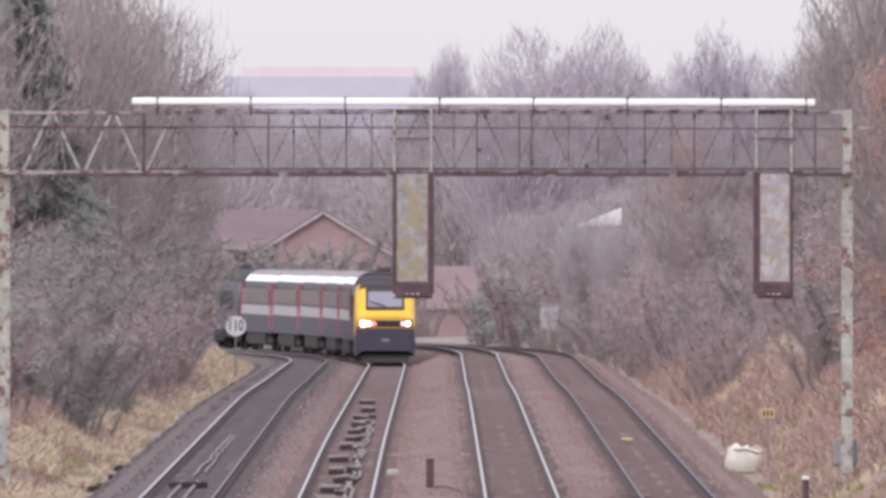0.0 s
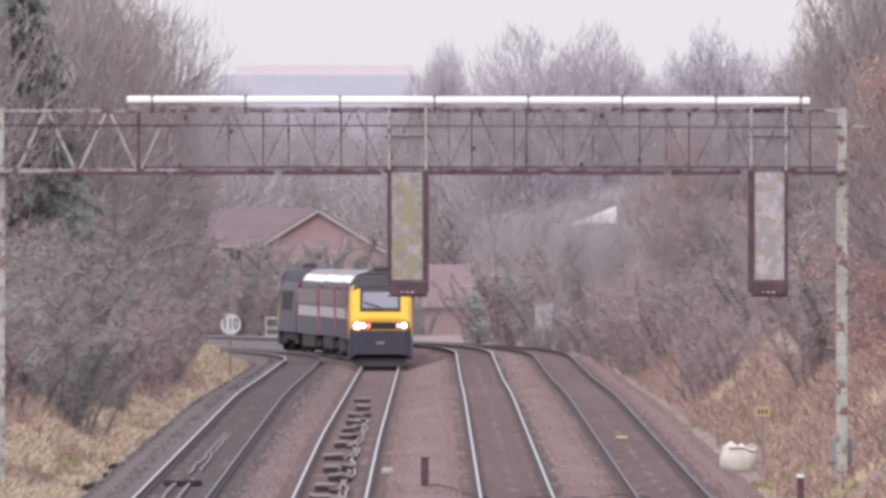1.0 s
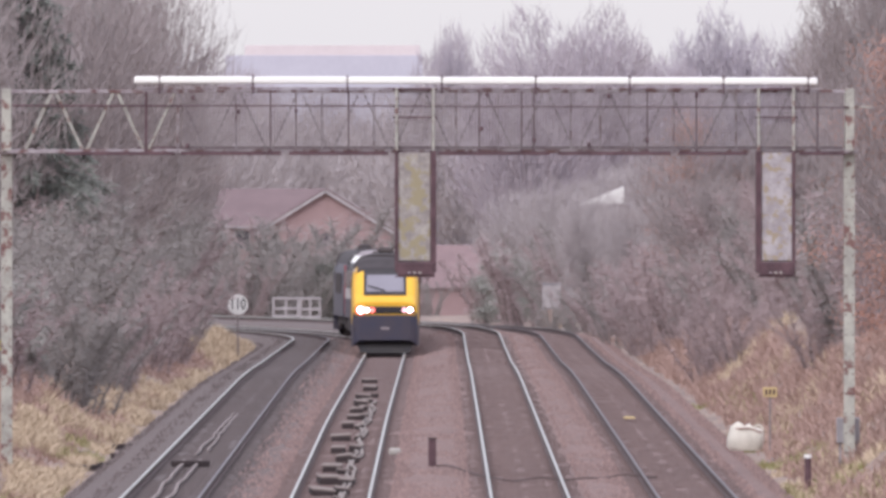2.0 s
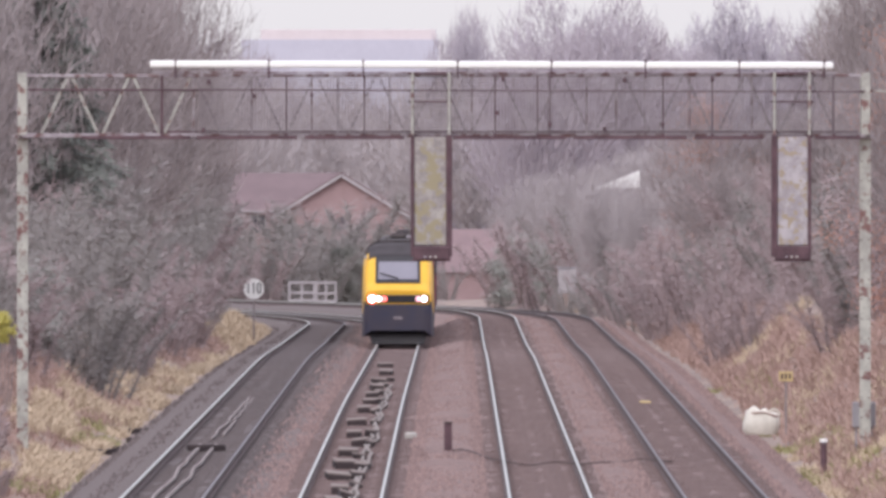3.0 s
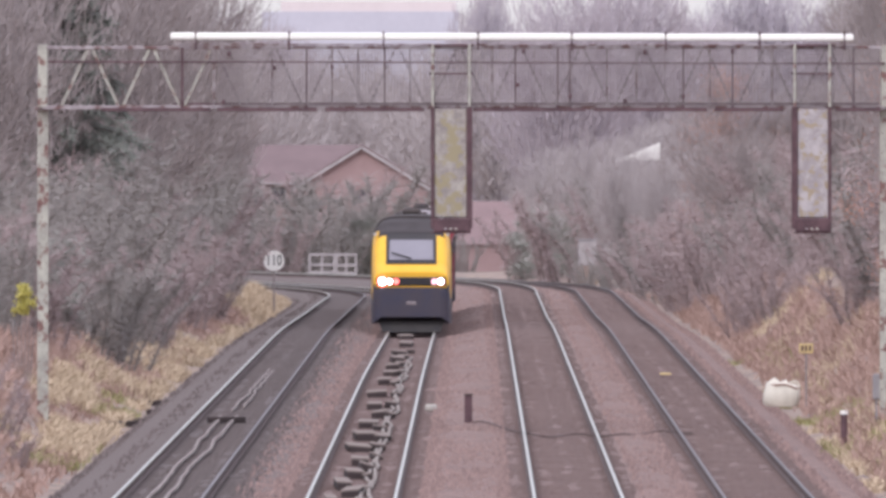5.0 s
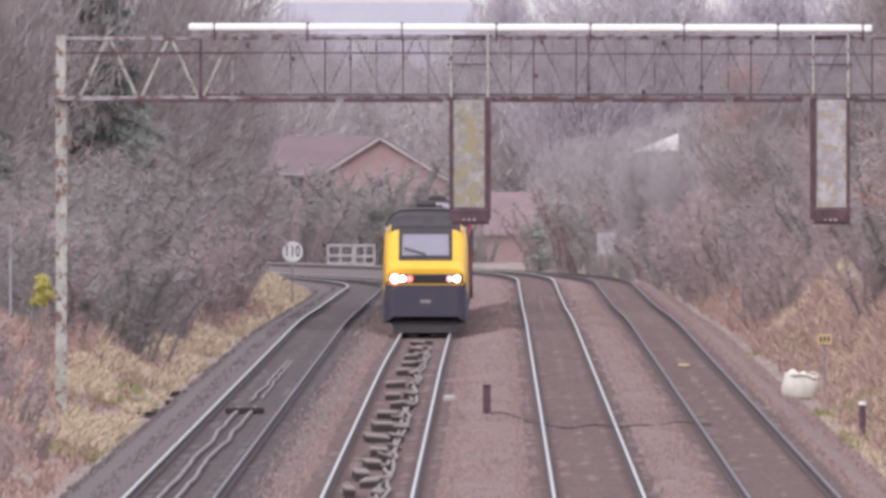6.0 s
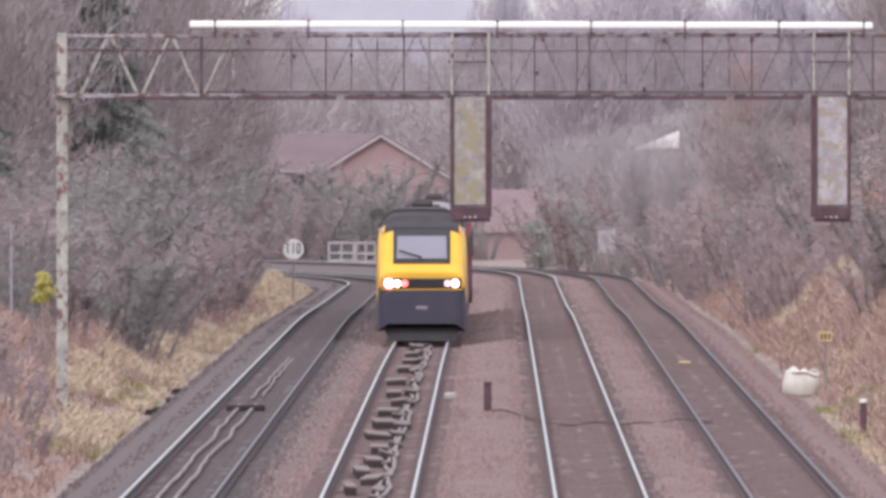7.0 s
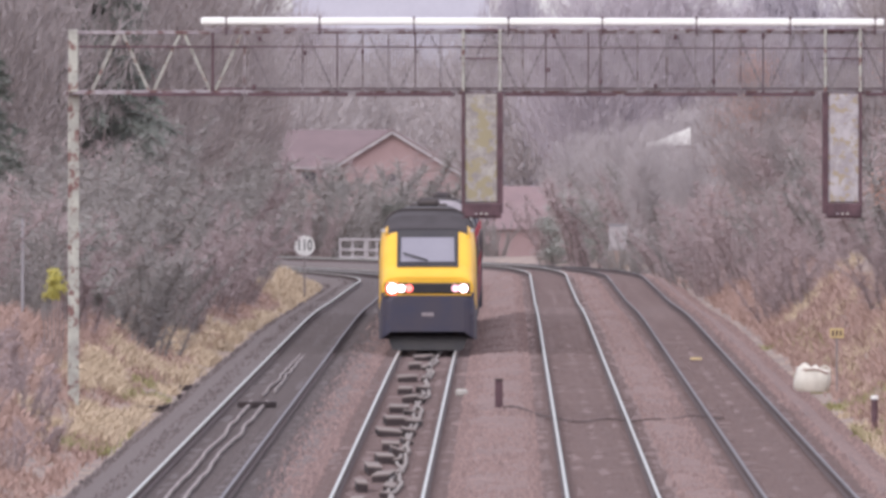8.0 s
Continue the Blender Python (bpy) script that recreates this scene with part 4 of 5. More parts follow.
def build_grass():
    rng = np.random.default_rng(5)

    def patch(name, count, s0, s1, o0, o1, hmin, hmax, mat, label, thresh, seed):
        g = Geo()
        made = 0
        while made < count:
            s, o = rng.uniform(s0, s1), rng.uniform(o0, o1)
            if noise.noise(Vector((s * 0.045, o * 0.5, seed))) < thresh:
                continue
            x, y, h = line(s, o)
            z = ground_height(s, o) - 0.03
            made += 1
            for j in range(4):
                d = Vector((rng.normal() * 0.45, rng.normal() * 0.45, 1)).normalized() * rng.uniform(hmin, hmax)
                p = Vector((x + rng.normal() * 0.1, y + rng.normal() * 0.25, z))
                w = Vector((rng.normal(), rng.normal() * 0.4, 0)).normalized() * 0.02
                mid = p + d * 0.55
                tip = p + d + Vector((d.x, d.y, -0.25 * d.length)) * 0.5
                g.add([tuple(p - w), tuple(p + w), tuple(mid + w * 0.7), tuple(mid - w * 0.7), tuple(tip)], [(0, 1, 2, 3), (3, 2, 4)])
        solid(name, g, mat, label, "grass", kind="stuff")

    patch("dry_grass", 5600, 505, 650, -8.0, -6.0, 0.2, 0.5, GRASS, "pale straw-coloured dead grass on the bank", -0.05, 2.0)
    patch("dry_grass", 4200, 640, 1090, -7.4, -5.9, 0.25, 0.55, GRASS, "pale straw-coloured dead grass along the cutting foot", 0.0, 6.0)
    patch("dead_bracken", 3600, 610, 930, -8.8, -6.3, 0.2, 0.5, BRACKEN, "brown dead bracken and bramble along the cutting foot", -0.4, 16.0)
    patch("dry_grass", 1900, 500, 800, 10.2, 13.5, 0.15, 0.4, GRASS, "thin straw-coloured dead grass on the bank", 0.12, 9.0)
    patch("dead_bracken", 5500, 440, 700, 9.9, 14.5, 0.2, 0.6, BRACKEN, "dense brown dead bracken and bramble on the bank", -0.35, 12.0)
    patch("dead_bracken", 5000, 700, 1080, 9.9, 12.5, 0.2, 0.6, BRACKEN, "brown dead bracken and bramble along the cutting foot", -0.35, 13.0)
    patch("dead_bracken", 3500, 440, 640, -11.0, -7.8, 0.2, 0.5, BRACKEN, "brown dead bracken and bramble on the bank", -0.3, 14.0)
    patch("dead_bracken", 3000, 440, 640, -9.8, -6.6, 0.12, 0.3, BRACKEN, "low brown dead growth on the bank", -1.0, 17.0)
    patch("dry_grass", 1800, 440, 560, 9.6, 11.5, 0.12, 0.3, GRASS, "short dead grass at the bank foot", -0.2, 18.0)
    patch("dead_bracken", 2600, 395, 520, -9.5, -6.0, 0.15, 0.4, BRACKEN, "brown dead bracken and bramble at the bank foot", -0.3, 15.0)
    patch("green_weeds", 1500, 480, 720, 9.4, 11.0, 0.1, 0.3, WEED, "low green weeds at the foot of the bank", 0.05, 4.0)
    patch("green_weeds", 700, 470, 620, -7.0, -5.9, 0.1, 0.3, WEED, "low green weeds at the edge of the ballast", 0.1, 3.0)


# ---- buildings beyond the bend ----
def gable_house(name, x, y, base, wide, deep, eaves, apex, walls, tiles, label, ridge_across=False):
    house = thing(name, label, "house", at=pose(x, y, base))
    g, hw = Geo(), wide / 2
    g.add([(-hw, 0, 0), (hw, 0, 0), (hw, 0, eaves), (0, 0, apex), (-hw, 0, eaves), (-hw, deep, 0), (hw, deep, 0), (hw, deep, eaves), (0, deep, apex), (-hw, deep, eaves)],
          [(0, 1, 2, 3, 4), (9, 8, 7, 6, 5), (0, 4, 9, 5), (1, 6, 7, 2)])
    part("wall", g, walls, house)
    for sx in (-1, 1):
        g = Geo()
        o, t = 0.3, 0.14
        rise = (apex - eaves) / hw
        pts = [(sx * (hw + o), -0.3, eaves - o * rise), (0, -0.3, apex), (0, deep + 0.3, apex), (sx * (hw + o), deep + 0.3, eaves - o * rise)]
        g.add([(a, b, c + 0.02) for a, b, c in pts] + [(a, b, c + t) for a, b, c in pts], [(0, 1, 2, 3), (7, 6, 5, 4), (0, 4, 5, 1), (1, 5, 6, 2), (2, 6, 7, 3), (3, 7, 4, 0)])
        roof = part("roof", g, tiles, house)
        part("bargeboard", Geo().bar((sx * (hw + o), -0.33, eaves - o * rise - 0.05), (0, -0.33, apex - 0.05), 0.16, 0.05), WEATHERED, roof)
    return house


def build_buildings():
    k = 1400 / 44000

    def at(u, v):
        return (u - 784) * k, EYE - (v - 213.5) * k
    ax, az = at(674, 239)
    base = ground_at(ax, 1400) - 0.2
    house = gable_house("brick_house", ax, 1400, base, 7.6, 9.0, at(0, 312)[1] - base, az - base, BRICK_FAR, TILE_FAR, "red brick house with a brown tiled gable roof beyond the bend")
    part("window", Geo().add([(0.38 * math.cos(t), -0.04, 4.4 + 0.38 * math.sin(t)) for t in [i * math.pi / 8 for i in range(16)]], [tuple(range(16))]), DARK_GLASS, house)
    # lower wing with its long roof
    wing = thing("house_wing", "long brick wing with a brown tiled roof and white gutter", "house", at=pose(at(560, 0)[0], 1408, base))
    w, dp, ev, ap = 6.2, 8.0, at(0, 304)[1] - base, at(0, 236)[1] - base
    part("wall", Geo().box((0, dp / 2, ev / 2), (w, dp, ev), 0.02), BRICK_FAR, wing)
    part("roof", Geo().add([(-w / 2 - 0.2, -0.4, ev), (w / 2 + 0.6, -0.4, ev), (w / 2 + 0.6, dp / 2, ap), (-w / 2 + 0.8, dp / 2, ap), (-w / 2 - 0.2, dp + 0.4, ev), (w / 2 + 0.6, dp + 0.4, ev)],
                           [(0, 1, 2, 3), (3, 2, 5, 4), (0, 3, 4), (1, 5, 2), (0, 4, 5, 1)]), TILE_FAR, wing)
    part("gutter", Geo().box((-0.3, -0.45, ev - 0.04), (w + 0.2, 0.14, 0.10), 0.03), WEATHERED, wing)
    for wx in (-2.4, -1.1, 0.2):
        win = part("window", Geo().box((wx, -0.03, ev - 0.75), (0.75, 0.06, 1.0), 0.01), DARK_GLASS, wing)
        for dx in (-0.42, 0.42):
            part("frame", Geo().box((wx + dx, -0.05, ev - 0.75), (0.1, 0.08, 1.15), 0.01), WEATHERED, win)
    # second house, partly hidden behind the hanging signal
    bx = (925 - 784) * 1350 / 44000
    b2 = ground_at(bx, 1350) - 0.2
    zz = [EYE - (v - 213.5) * 1350 / 44000 - b2 for v in (336, 412)]
    low = thing("low_building", "low red brick building with a faded pink tiled roof", "house", at=pose(bx - 0.6, 1350, b2))
    part("wall", Geo().box((0.4, 3, zz[1] / 2), (6.6, 6, zz[1]), 0.02), BRICK_FAR, low)
    part("roof", Geo().add([(-3.1, -0.3, zz[1]), (3.9, -0.3, zz[1]), (3.3, 3, zz[0]), (-2.5, 3, zz[0]), (-3.1, 6.3, zz[1]), (3.9, 6.3, zz[1])],
                           [(0, 1, 2, 3), (3, 2, 5, 4), (0, 3, 4), (1, 5, 2), (0, 4, 5, 1)]), PINK_ROOF, low)
    # white-gabled hut behind the thicket
    q = 1165 / 44000
    hx, htop, hlow = (1170 - 784) * q, EYE - (232 - 213.5) * q, EYE - (264 - 213.5) * q
    hb = ground_at(hx, 1165)
    hut = thing("white_gabled_hut", "small hut with a white sloping roof seen through bare trees", "building", at=pose(hx, 1165, hb))
    part("wall", Geo().box((0.4, 1.2, (hlow - hb) / 2), (1.5, 2.4, hlow - hb), 0.02), BARK, hut)
    part("roof", Geo().add([(-1.25, -0.2, hlow - hb), (0.85, -0.2, hlow - hb + 0.05), (0.85, -0.2, htop - hb), (-1.25, 2.6, hlow - hb), (0.85, 2.6, hlow - hb + 0.05), (0.85, 2.6, htop - hb)],
                           [(0, 1, 2), (5, 4, 3), (0, 2, 5, 3), (1, 4, 5, 2), (0, 3, 4, 1)]), WHITE_PAINT, hut, "white roof")
    part("panel", Geo().box((-0.30, -0.02, hlow - hb - 0.95), (0.22, 0.08, 0.95), 0.02), WHITE_PAINT, hut)
    # long shed on the skyline
    sy = 2500
    k2 = sy / 44000
    sx, st, sm = (672 - 784) * k2, EYE + (213.5 + 18) * k2, EYE + 213.5 * k2
    sb = ground_at(sx, sy) - 0.3
    shed = thing("long_shed", "long pale industrial shed on the misty skyline", "warehouse", at=pose(sx, sy, sb))
    part("wall", Geo().box((0, 10, (sm - sb) / 2), (19.8, 20, sm - sb), 0.02), SHED_WALL, shed)
    part("roof", Geo().box((0.8, 10, (sm + st) / 2 - sb), (17.6, 19.8, st - sm), 0.02), SHED_ROOF, shed)


# ---- small lineside things ----
def text_mesh(body, size, name):
    cu = bpy.data.curves.new(name, "FONT")
    cu.body, cu.size, cu.align_x, cu.align_y, cu.extrude = body, size, "CENTER", "CENTER", 0.004
    cu.space_character, cu.offset = 1.08, 0.006
    tmp = bpy.data.objects.new(name, cu)
    me = bpy.data.meshes.new_from_object(tmp)
    bpy.data.objects.remove(tmp)
    return me


def build_lineside():
    # round speed sign
    y = 980.0
    k = y / 44000
    x, z = (519 - 784) * k, EYE - (441 - 213.5) * k
    g0 = ground_at(x, y)
    sign = thing("speed_sign", "round white speed limit sign with black numerals on a post", "sign", at=pose(x, y, g0))
    part("post", Geo().tube((0, 0.05, -0.3), (0, 0.05, z - g0 + 0.3), 0.035, n=8), BARK, sign)
    face = part("plate", Geo().tube((0, 0.0, z - g0), (0, 0.02, z - g0), 0.40, n=40), WHITE_PAINT, sign)
    rim = Geo()
    for i in range(40):
        a0, a1 = 2 * math.pi * i / 40, 2 * math.pi * (i + 1) / 40
        rim.tube((0.40 * math.cos(a0), -0.01, z - g0 + 0.40 * math.sin(a0)), (0.40 * math.cos(a1), -0.01, z - g0 + 0.40 * math.sin(a1)), 0.008, n=4)
    part("rim", rim, WHITE_PAINT, sign)
    num = text_mesh("110", 0.60, "numerals")
    num.materials.append(BLACK)
    n = part("numerals", num, BLACK, face)
    n.matrix_basis = pose(0, -0.012, z - g0, 90, 0, 0) @ Matrix.Diagonal((0.66, 1, 1, 1))
    # small yellow marker on the bank
    y = 586.0
    k = y / 44000
    x, z = (1461 - 784) * k, EYE - (596 - 213.5) * k
    g0 = ground_at(x, y)
    mk = thing("marker_plate", "small faded yellow marker plate with dark marks", "sign", at=pose(x, y, g0))
    part("stake", Geo().box((0, 0.03, (z - g0) / 2 - 0.1), (0.05, 0.05, z - g0 + 0.2), 0.008), BARK, mk)
    pl = part("plate", Geo().box((0, 0, z - g0), (0.33, 0.03, 0.23), 0.008), SIGN_YELLOW, mk)
    for dx in (-0.09, 0, 0.09):
        part("mark", Geo().box((dx, -0.02, z - g0), (0.05, 0.008, 0.13)), DARK_STEEL, pl)
    # bulk sack
    y = 579.0
    k = y / 44000
    x = (1419 - 784) * k
    g = Geo()
    rings = [(0.0, 0.36, 0.30), (0.08, 0.42, 0.36), (0.25, 0.43, 0.38), (0.42, 0.40, 0.36), (0.52, 0.34, 0.28), (0.56, 0.22, 0.18), (0.50, 0.1, 0.08)]
    n = 18
    for z, rx, ry in rings:
        for i in range(n):
            t = 2 * math.pi * i / n
            q = 1 + 0.22 * noise.noise(Vector((math.cos(t) * 1.6, math.sin(t) * 1.6, z * 4)))
            g.v.append((rx * q * math.copysign(abs(math.cos(t)) ** 0.7, math.cos(t)), ry * q * math.copysign(abs(math.sin(t)) ** 0.7, math.sin(t)), z * (1 + 0.12 * math.cos(t + 2.6) + 0.2 * noise.noise(Vector((math.cos(t) * 2, math.sin(t) * 2, 2))))))
    for j in range(len(rings) - 1):
        for i in range(n):
            g.f.append((j * n + i, j * n + (i + 1) % n, (j + 1) * n + (i + 1) % n, (j + 1) * n + i))
    g.f.append(tuple((len(rings) - 1) * n + i for i in range(n)))
    sack = thing("bulk_sack", "full white woven bulk sack slumped on the bank foot", "sack", at=pose(x, y, max(ground_at(x, y), -0.16)))
    part("bag", g, SACK, sack, smooth=True)
    # brown ring that stands in for the sack's dark opening
    mouth = Geo()
    rim_pts = [Vector((0.30 * math.cos(t) + 0.05, -0.26 + 0.10 * math.sin(t), 0.47 + 0.05 * math.cos(t + 2.6) + 0.02 * math.sin(3 * t))) for t in [2 * math.pi * i / 20 for i in range(21)]]
    for p, q in zip(rim_pts, rim_pts[1:]):
        mouth.tube(p, q, 0.024, n=6)
    part("mouth_opening", mouth, BRACKEN, sack, "brown ring standing in for the open mouth")
    for sx in (-0.12, 0.27):
        lp = Geo()
        pts = [Vector((sx + 0.13 * math.cos(t), -0.05, 0.46 + (0.13 if sx > 0 else 0.07) * math.sin(t))) for t in [math.pi * i / 7 for i in range(8)]]
        for p, q in zip(pts, pts[1:]):
            lp.tube(p, q, 0.022, n=5)
        part("strap", lp, SACK, sack)
    # white-topped peg by the post
    y = 523.0
    k = y / 44000
    x = (1528 - 784) * k
    z = ground_at(x, y)
    top = EYE - (706 - 213.5) * k
    peg = thing("marker_post", "short dark post with a white cap", "post", at=pose(x, y, z))
    part("shaft", Geo().tube((0, 0, -0.1), (0, 0, top - z - 0.08), 0.075, 0.07, n=10), DARK_STEEL, peg)
    part("cap", Geo().tube((0, 0, top - z - 0.08), (0, 0, top - z), 0.085, 0.075, n=10), WHITE_PAINT, peg)
    # dark post between the middle tracks, with its cable
    y = 543.0
    k = y / 44000
    x = (863 - 784) * k
    mid = thing("track_post", "short dark square post between the tracks", "post", at=pose(x, y, -0.13))
    part("shaft", Geo().box((0, 0, 0.3), (0.17, 0.17, 0.64), 0.02), DARK_STEEL, mid)
    part("lid", Geo().box((0, 0, 0.63), (0.19, 0.19, 0.03), 0.01), TIMBER, mid)
    g, pts = Geo(), []
    for i in range(41):
        t = i / 40
        pts.append((x + 0.1 + 4.6 * t, y - 24 * smooth01(t * 3.2) + 6 * smooth01((t - 0.4) / 0.6) + 1.5 * math.sin(t * 17), -0.105 + 0.02 * math.sin(t * 31)))
    for p, q in zip(pts, pts[1:]):
        g.tube(p, q, 0.018, n=5)
    solid("dark_cable", g, RAIL_SIDE, "dark cable running across the tracks from the post", "cable")
    x, y = (797 - 784) * 572 / 44000, 572.0
    solid("concrete_block", Geo().box((0, 0, 0.06), (0.28, 0.4, 0.16), 0.03), CONCRETE, "small pale concrete block between the tracks", "block", at=pose(x, y, -0.17))
    x, y = (1212 - 784) * 650 / 44000, 650.0
    solid("orange_scrap", Geo().box((0, 0, 0.03), (0.3, 1.6, 0.05), 0.02), SIGN_YELLOW, "flat orange scrap lying in the track", "litter", at=pose(x, y, -0.12))
    # white post-and-rail gates beyond the bend
    for u0, u1 in ((582, 626), (630, 664)):
        k = 1300 / 44000
        x0, x1 = (u0 - 784) * k, (u1 - 784) * k
        z = ground_at((x0 + x1) / 2, 1300)
        top = EYE - (428 - 213.5) * k - z
        ga = thing("lineside_gate", "white-painted wooden gate beyond the bend", "gate", "white gates", at=pose((x0 + x1) / 2, 1300, z))
        w = x1 - x0
        for q in (-0.5, 0.0, 0.5):
            part("upright", Geo().box((q * w, 0, top / 2 - 0.1), (0.11, 0.1, top + 0.2), 0.01), WEATHERED, ga)
        for q in (0.25, 0.55, 0.95):
            part("rail", Geo().box((0, -0.07, top * q), (w, 0.04, 0.12), 0.01), WEATHERED, ga)
    # equipment cabinets
    for u0, u1, v0, v1, y in ((1058, 1090, 403, 448, 1175), (1098, 1112, 412, 446, 1180)):
        k = y / 44000
        x0, x1 = (u0 - 784) * k, (u1 - 784) * k
        z = ground_at((x0 + x1) / 2, y)
        h = EYE - (v0 - 213.5) * k - z
        cab = thing("relay_cabinet", "pale grey trackside equipment cabinet", "cabinet", "equipment cabinets", at=pose((x0 + x1) / 2, y, z - 0.05))
        w = x1 - x0
        foot = EYE - (v1 - 213.5) * k - z
        part("plinth", Geo().box((0, 0.25, foot / 2), (w + 0.1, 0.6, foot), 0.02), EARTH, cab)
        part("body", Geo().box((0, 0.25, (h + foot) / 2), (w, 0.5, h - foot), 0.02), CABINET_GREY, cab)
        for sx in (-1, 1):
            part("door", Geo().box((sx * w / 4, -0.012, (h + foot) / 2), (w / 2 - 0.03, 0.03, h - foot - 0.12), 0.01), WEATHERED, cab)
        part("lid", Geo().box((0, 0.25, h + 0.03), (w + 0.1, 0.62, 0.06), 0.02), CABINET_GREY, cab)
    # location box by the right-hand post, slim grey pole on the left bank
    x = gx(1600)
    z = ground_at(x, GY)
    loc = thing("location_box", "grey steel location box on legs beside the gantry post", "cabinet", at=pose(x, GY + 0.4, z))
    part("body", Geo().box((0, 0, 0.78), (0.50, 0.2, 0.55), 0.02), CABINET_GREY, loc)
    for sx in (-0.17, 0.17):
        part("leg", Geo().box((sx, 0, 0.22), (0.05, 0.06, 0.66), 0.005), CABINET_GREY, loc)
    x, y = (20 - 784) * 600 / 44000, 600.0
    solid("slim_pole", Geo().tube((0, 0, -0.2), (0, 0, 2.4), 0.03, 0.03, n=8), CABINET_GREY, "slim grey pole standing on the bank", "pole", at=pose(x, y, ground_at(x, y)))


# ---- the train ----
def section(y, zr, w, n, zc=1.0, zb=None, m=22):
    """Half-round body ring at y: sides up from zb and a superellipse roof to zr."""
    pts = []
    if zb is not None:
        pts.append((w, y, zb))
    for i in range(m + 1):
        t = math.pi * i / m
        c, s = math.cos(t), math.sin(t)
        pts.append((w * math.copysign(abs(c) ** (2 / n), c), y, zc + (zr - zc) * abs(s) ** (2 / n)))
    if zb is not None:
        pts.append((-w, y, zb))
    return pts


def loft(rings, pick, caps=(True, True)):
    """Faces between rings, sorted into one Geo for each name that pick gives for a face's middle."""
    out = {}
    n = len(rings[0])
    faces = []
    for a, b in zip(rings, rings[1:]):
        for i in range(n - 1):
            faces.append((a[i], a[i + 1], b[i + 1], b[i]))
    for ring, on in ((rings[0], caps[0]), (rings[-1], caps[1])):
        if on:
            half = n // 2
            for i in range(half):
                j = n - 1 - i
                if j - 1 > i + 1:
                    faces.append((ring[i], ring[i + 1], ring[j - 1], ring[j]))
                elif j - 1 == i + 1:
                    faces.append((ring[i], ring[i + 1], ring[j]))
    for f in faces:
        c = [sum(p[k] for p in f) / len(f) for k in range(3)]
        out.setdefault(pick(*c), Geo()).add(list(f), [tuple(range(len(f)))])
    return out


def bogie(parent, y):
    g = Geo()
    for sx in (-1.05, 1.05):
        g.box((sx, y, 0.55), (0.14, 3.2, 0.28), 0.03)
        g.box((sx, y, 0.72), (0.18, 0.9, 0.3), 0.04)
    g.box((0, y, 0.62), (2.1, 0.5, 0.22), 0.03)
    frame_part = part("bogie", g, GRIME, parent)
    for dy in (-1.3, 1.3):
        w = Geo()
        for sx in (-0.76, 0.76):
            w.tube((sx - 0.065, y + dy, 0.46), (sx + 0.065, y + dy, 0.46), 0.46, n=20)
        w.tube((-0.7, y + dy, 0.46), (0.7, y + dy, 0.46), 0.08, n=8)
        part("wheelset", w, GRIME, frame_part)


NOSE = ((0.0, 2.0), (0.12, 2.10), (0.45, 2.33), (0.9, 2.74), (1.3, 3.08), (1.7, 3.36), (2.3, 3.66), (3.0, 3.86), (3.6, 3.9))


def nose_height(y):
    for (a, za), (b, zb) in zip(NOSE, NOSE[1:]):
        if y <= b:
            return za + (zb - za) * (y - a) / (b - a)
    return 3.9


def nose_width(y):
    return 1.33 * (0.94 + 0.06 * smooth01(y / 3.0))


def nose_shape(y):
    return 7.0 - 3.6 * smooth01((y - 1.2) / 3.0)


def nose_panel(half, y0, y1, lift, taper=0.0):
    """A panel that follows the sloping front of the cab."""
    g, vs, fs = Geo(), [], []
    nx, ny = 12, 6
    for j in range(ny + 1):
        y = y0 + (y1 - y0) * j / ny
        for i in range(nx + 1):
            x = (half - taper * j / ny) * (2 * i / nx - 1)
            n = nose_shape(y)
            z = 1.0 + (nose_height(y) - 1.0) * (1 - (abs(x) / nose_width(y)) ** n) ** (1 / n)
            vs.append((x, y - lift * 0.72, z + lift * 0.7))
    for j in range(ny):
        for i in range(nx):
            k = j * (nx + 1) + i
            fs.append((k, k + 1, k + nx + 2, k + nx + 1))
    return g.add(vs, fs)


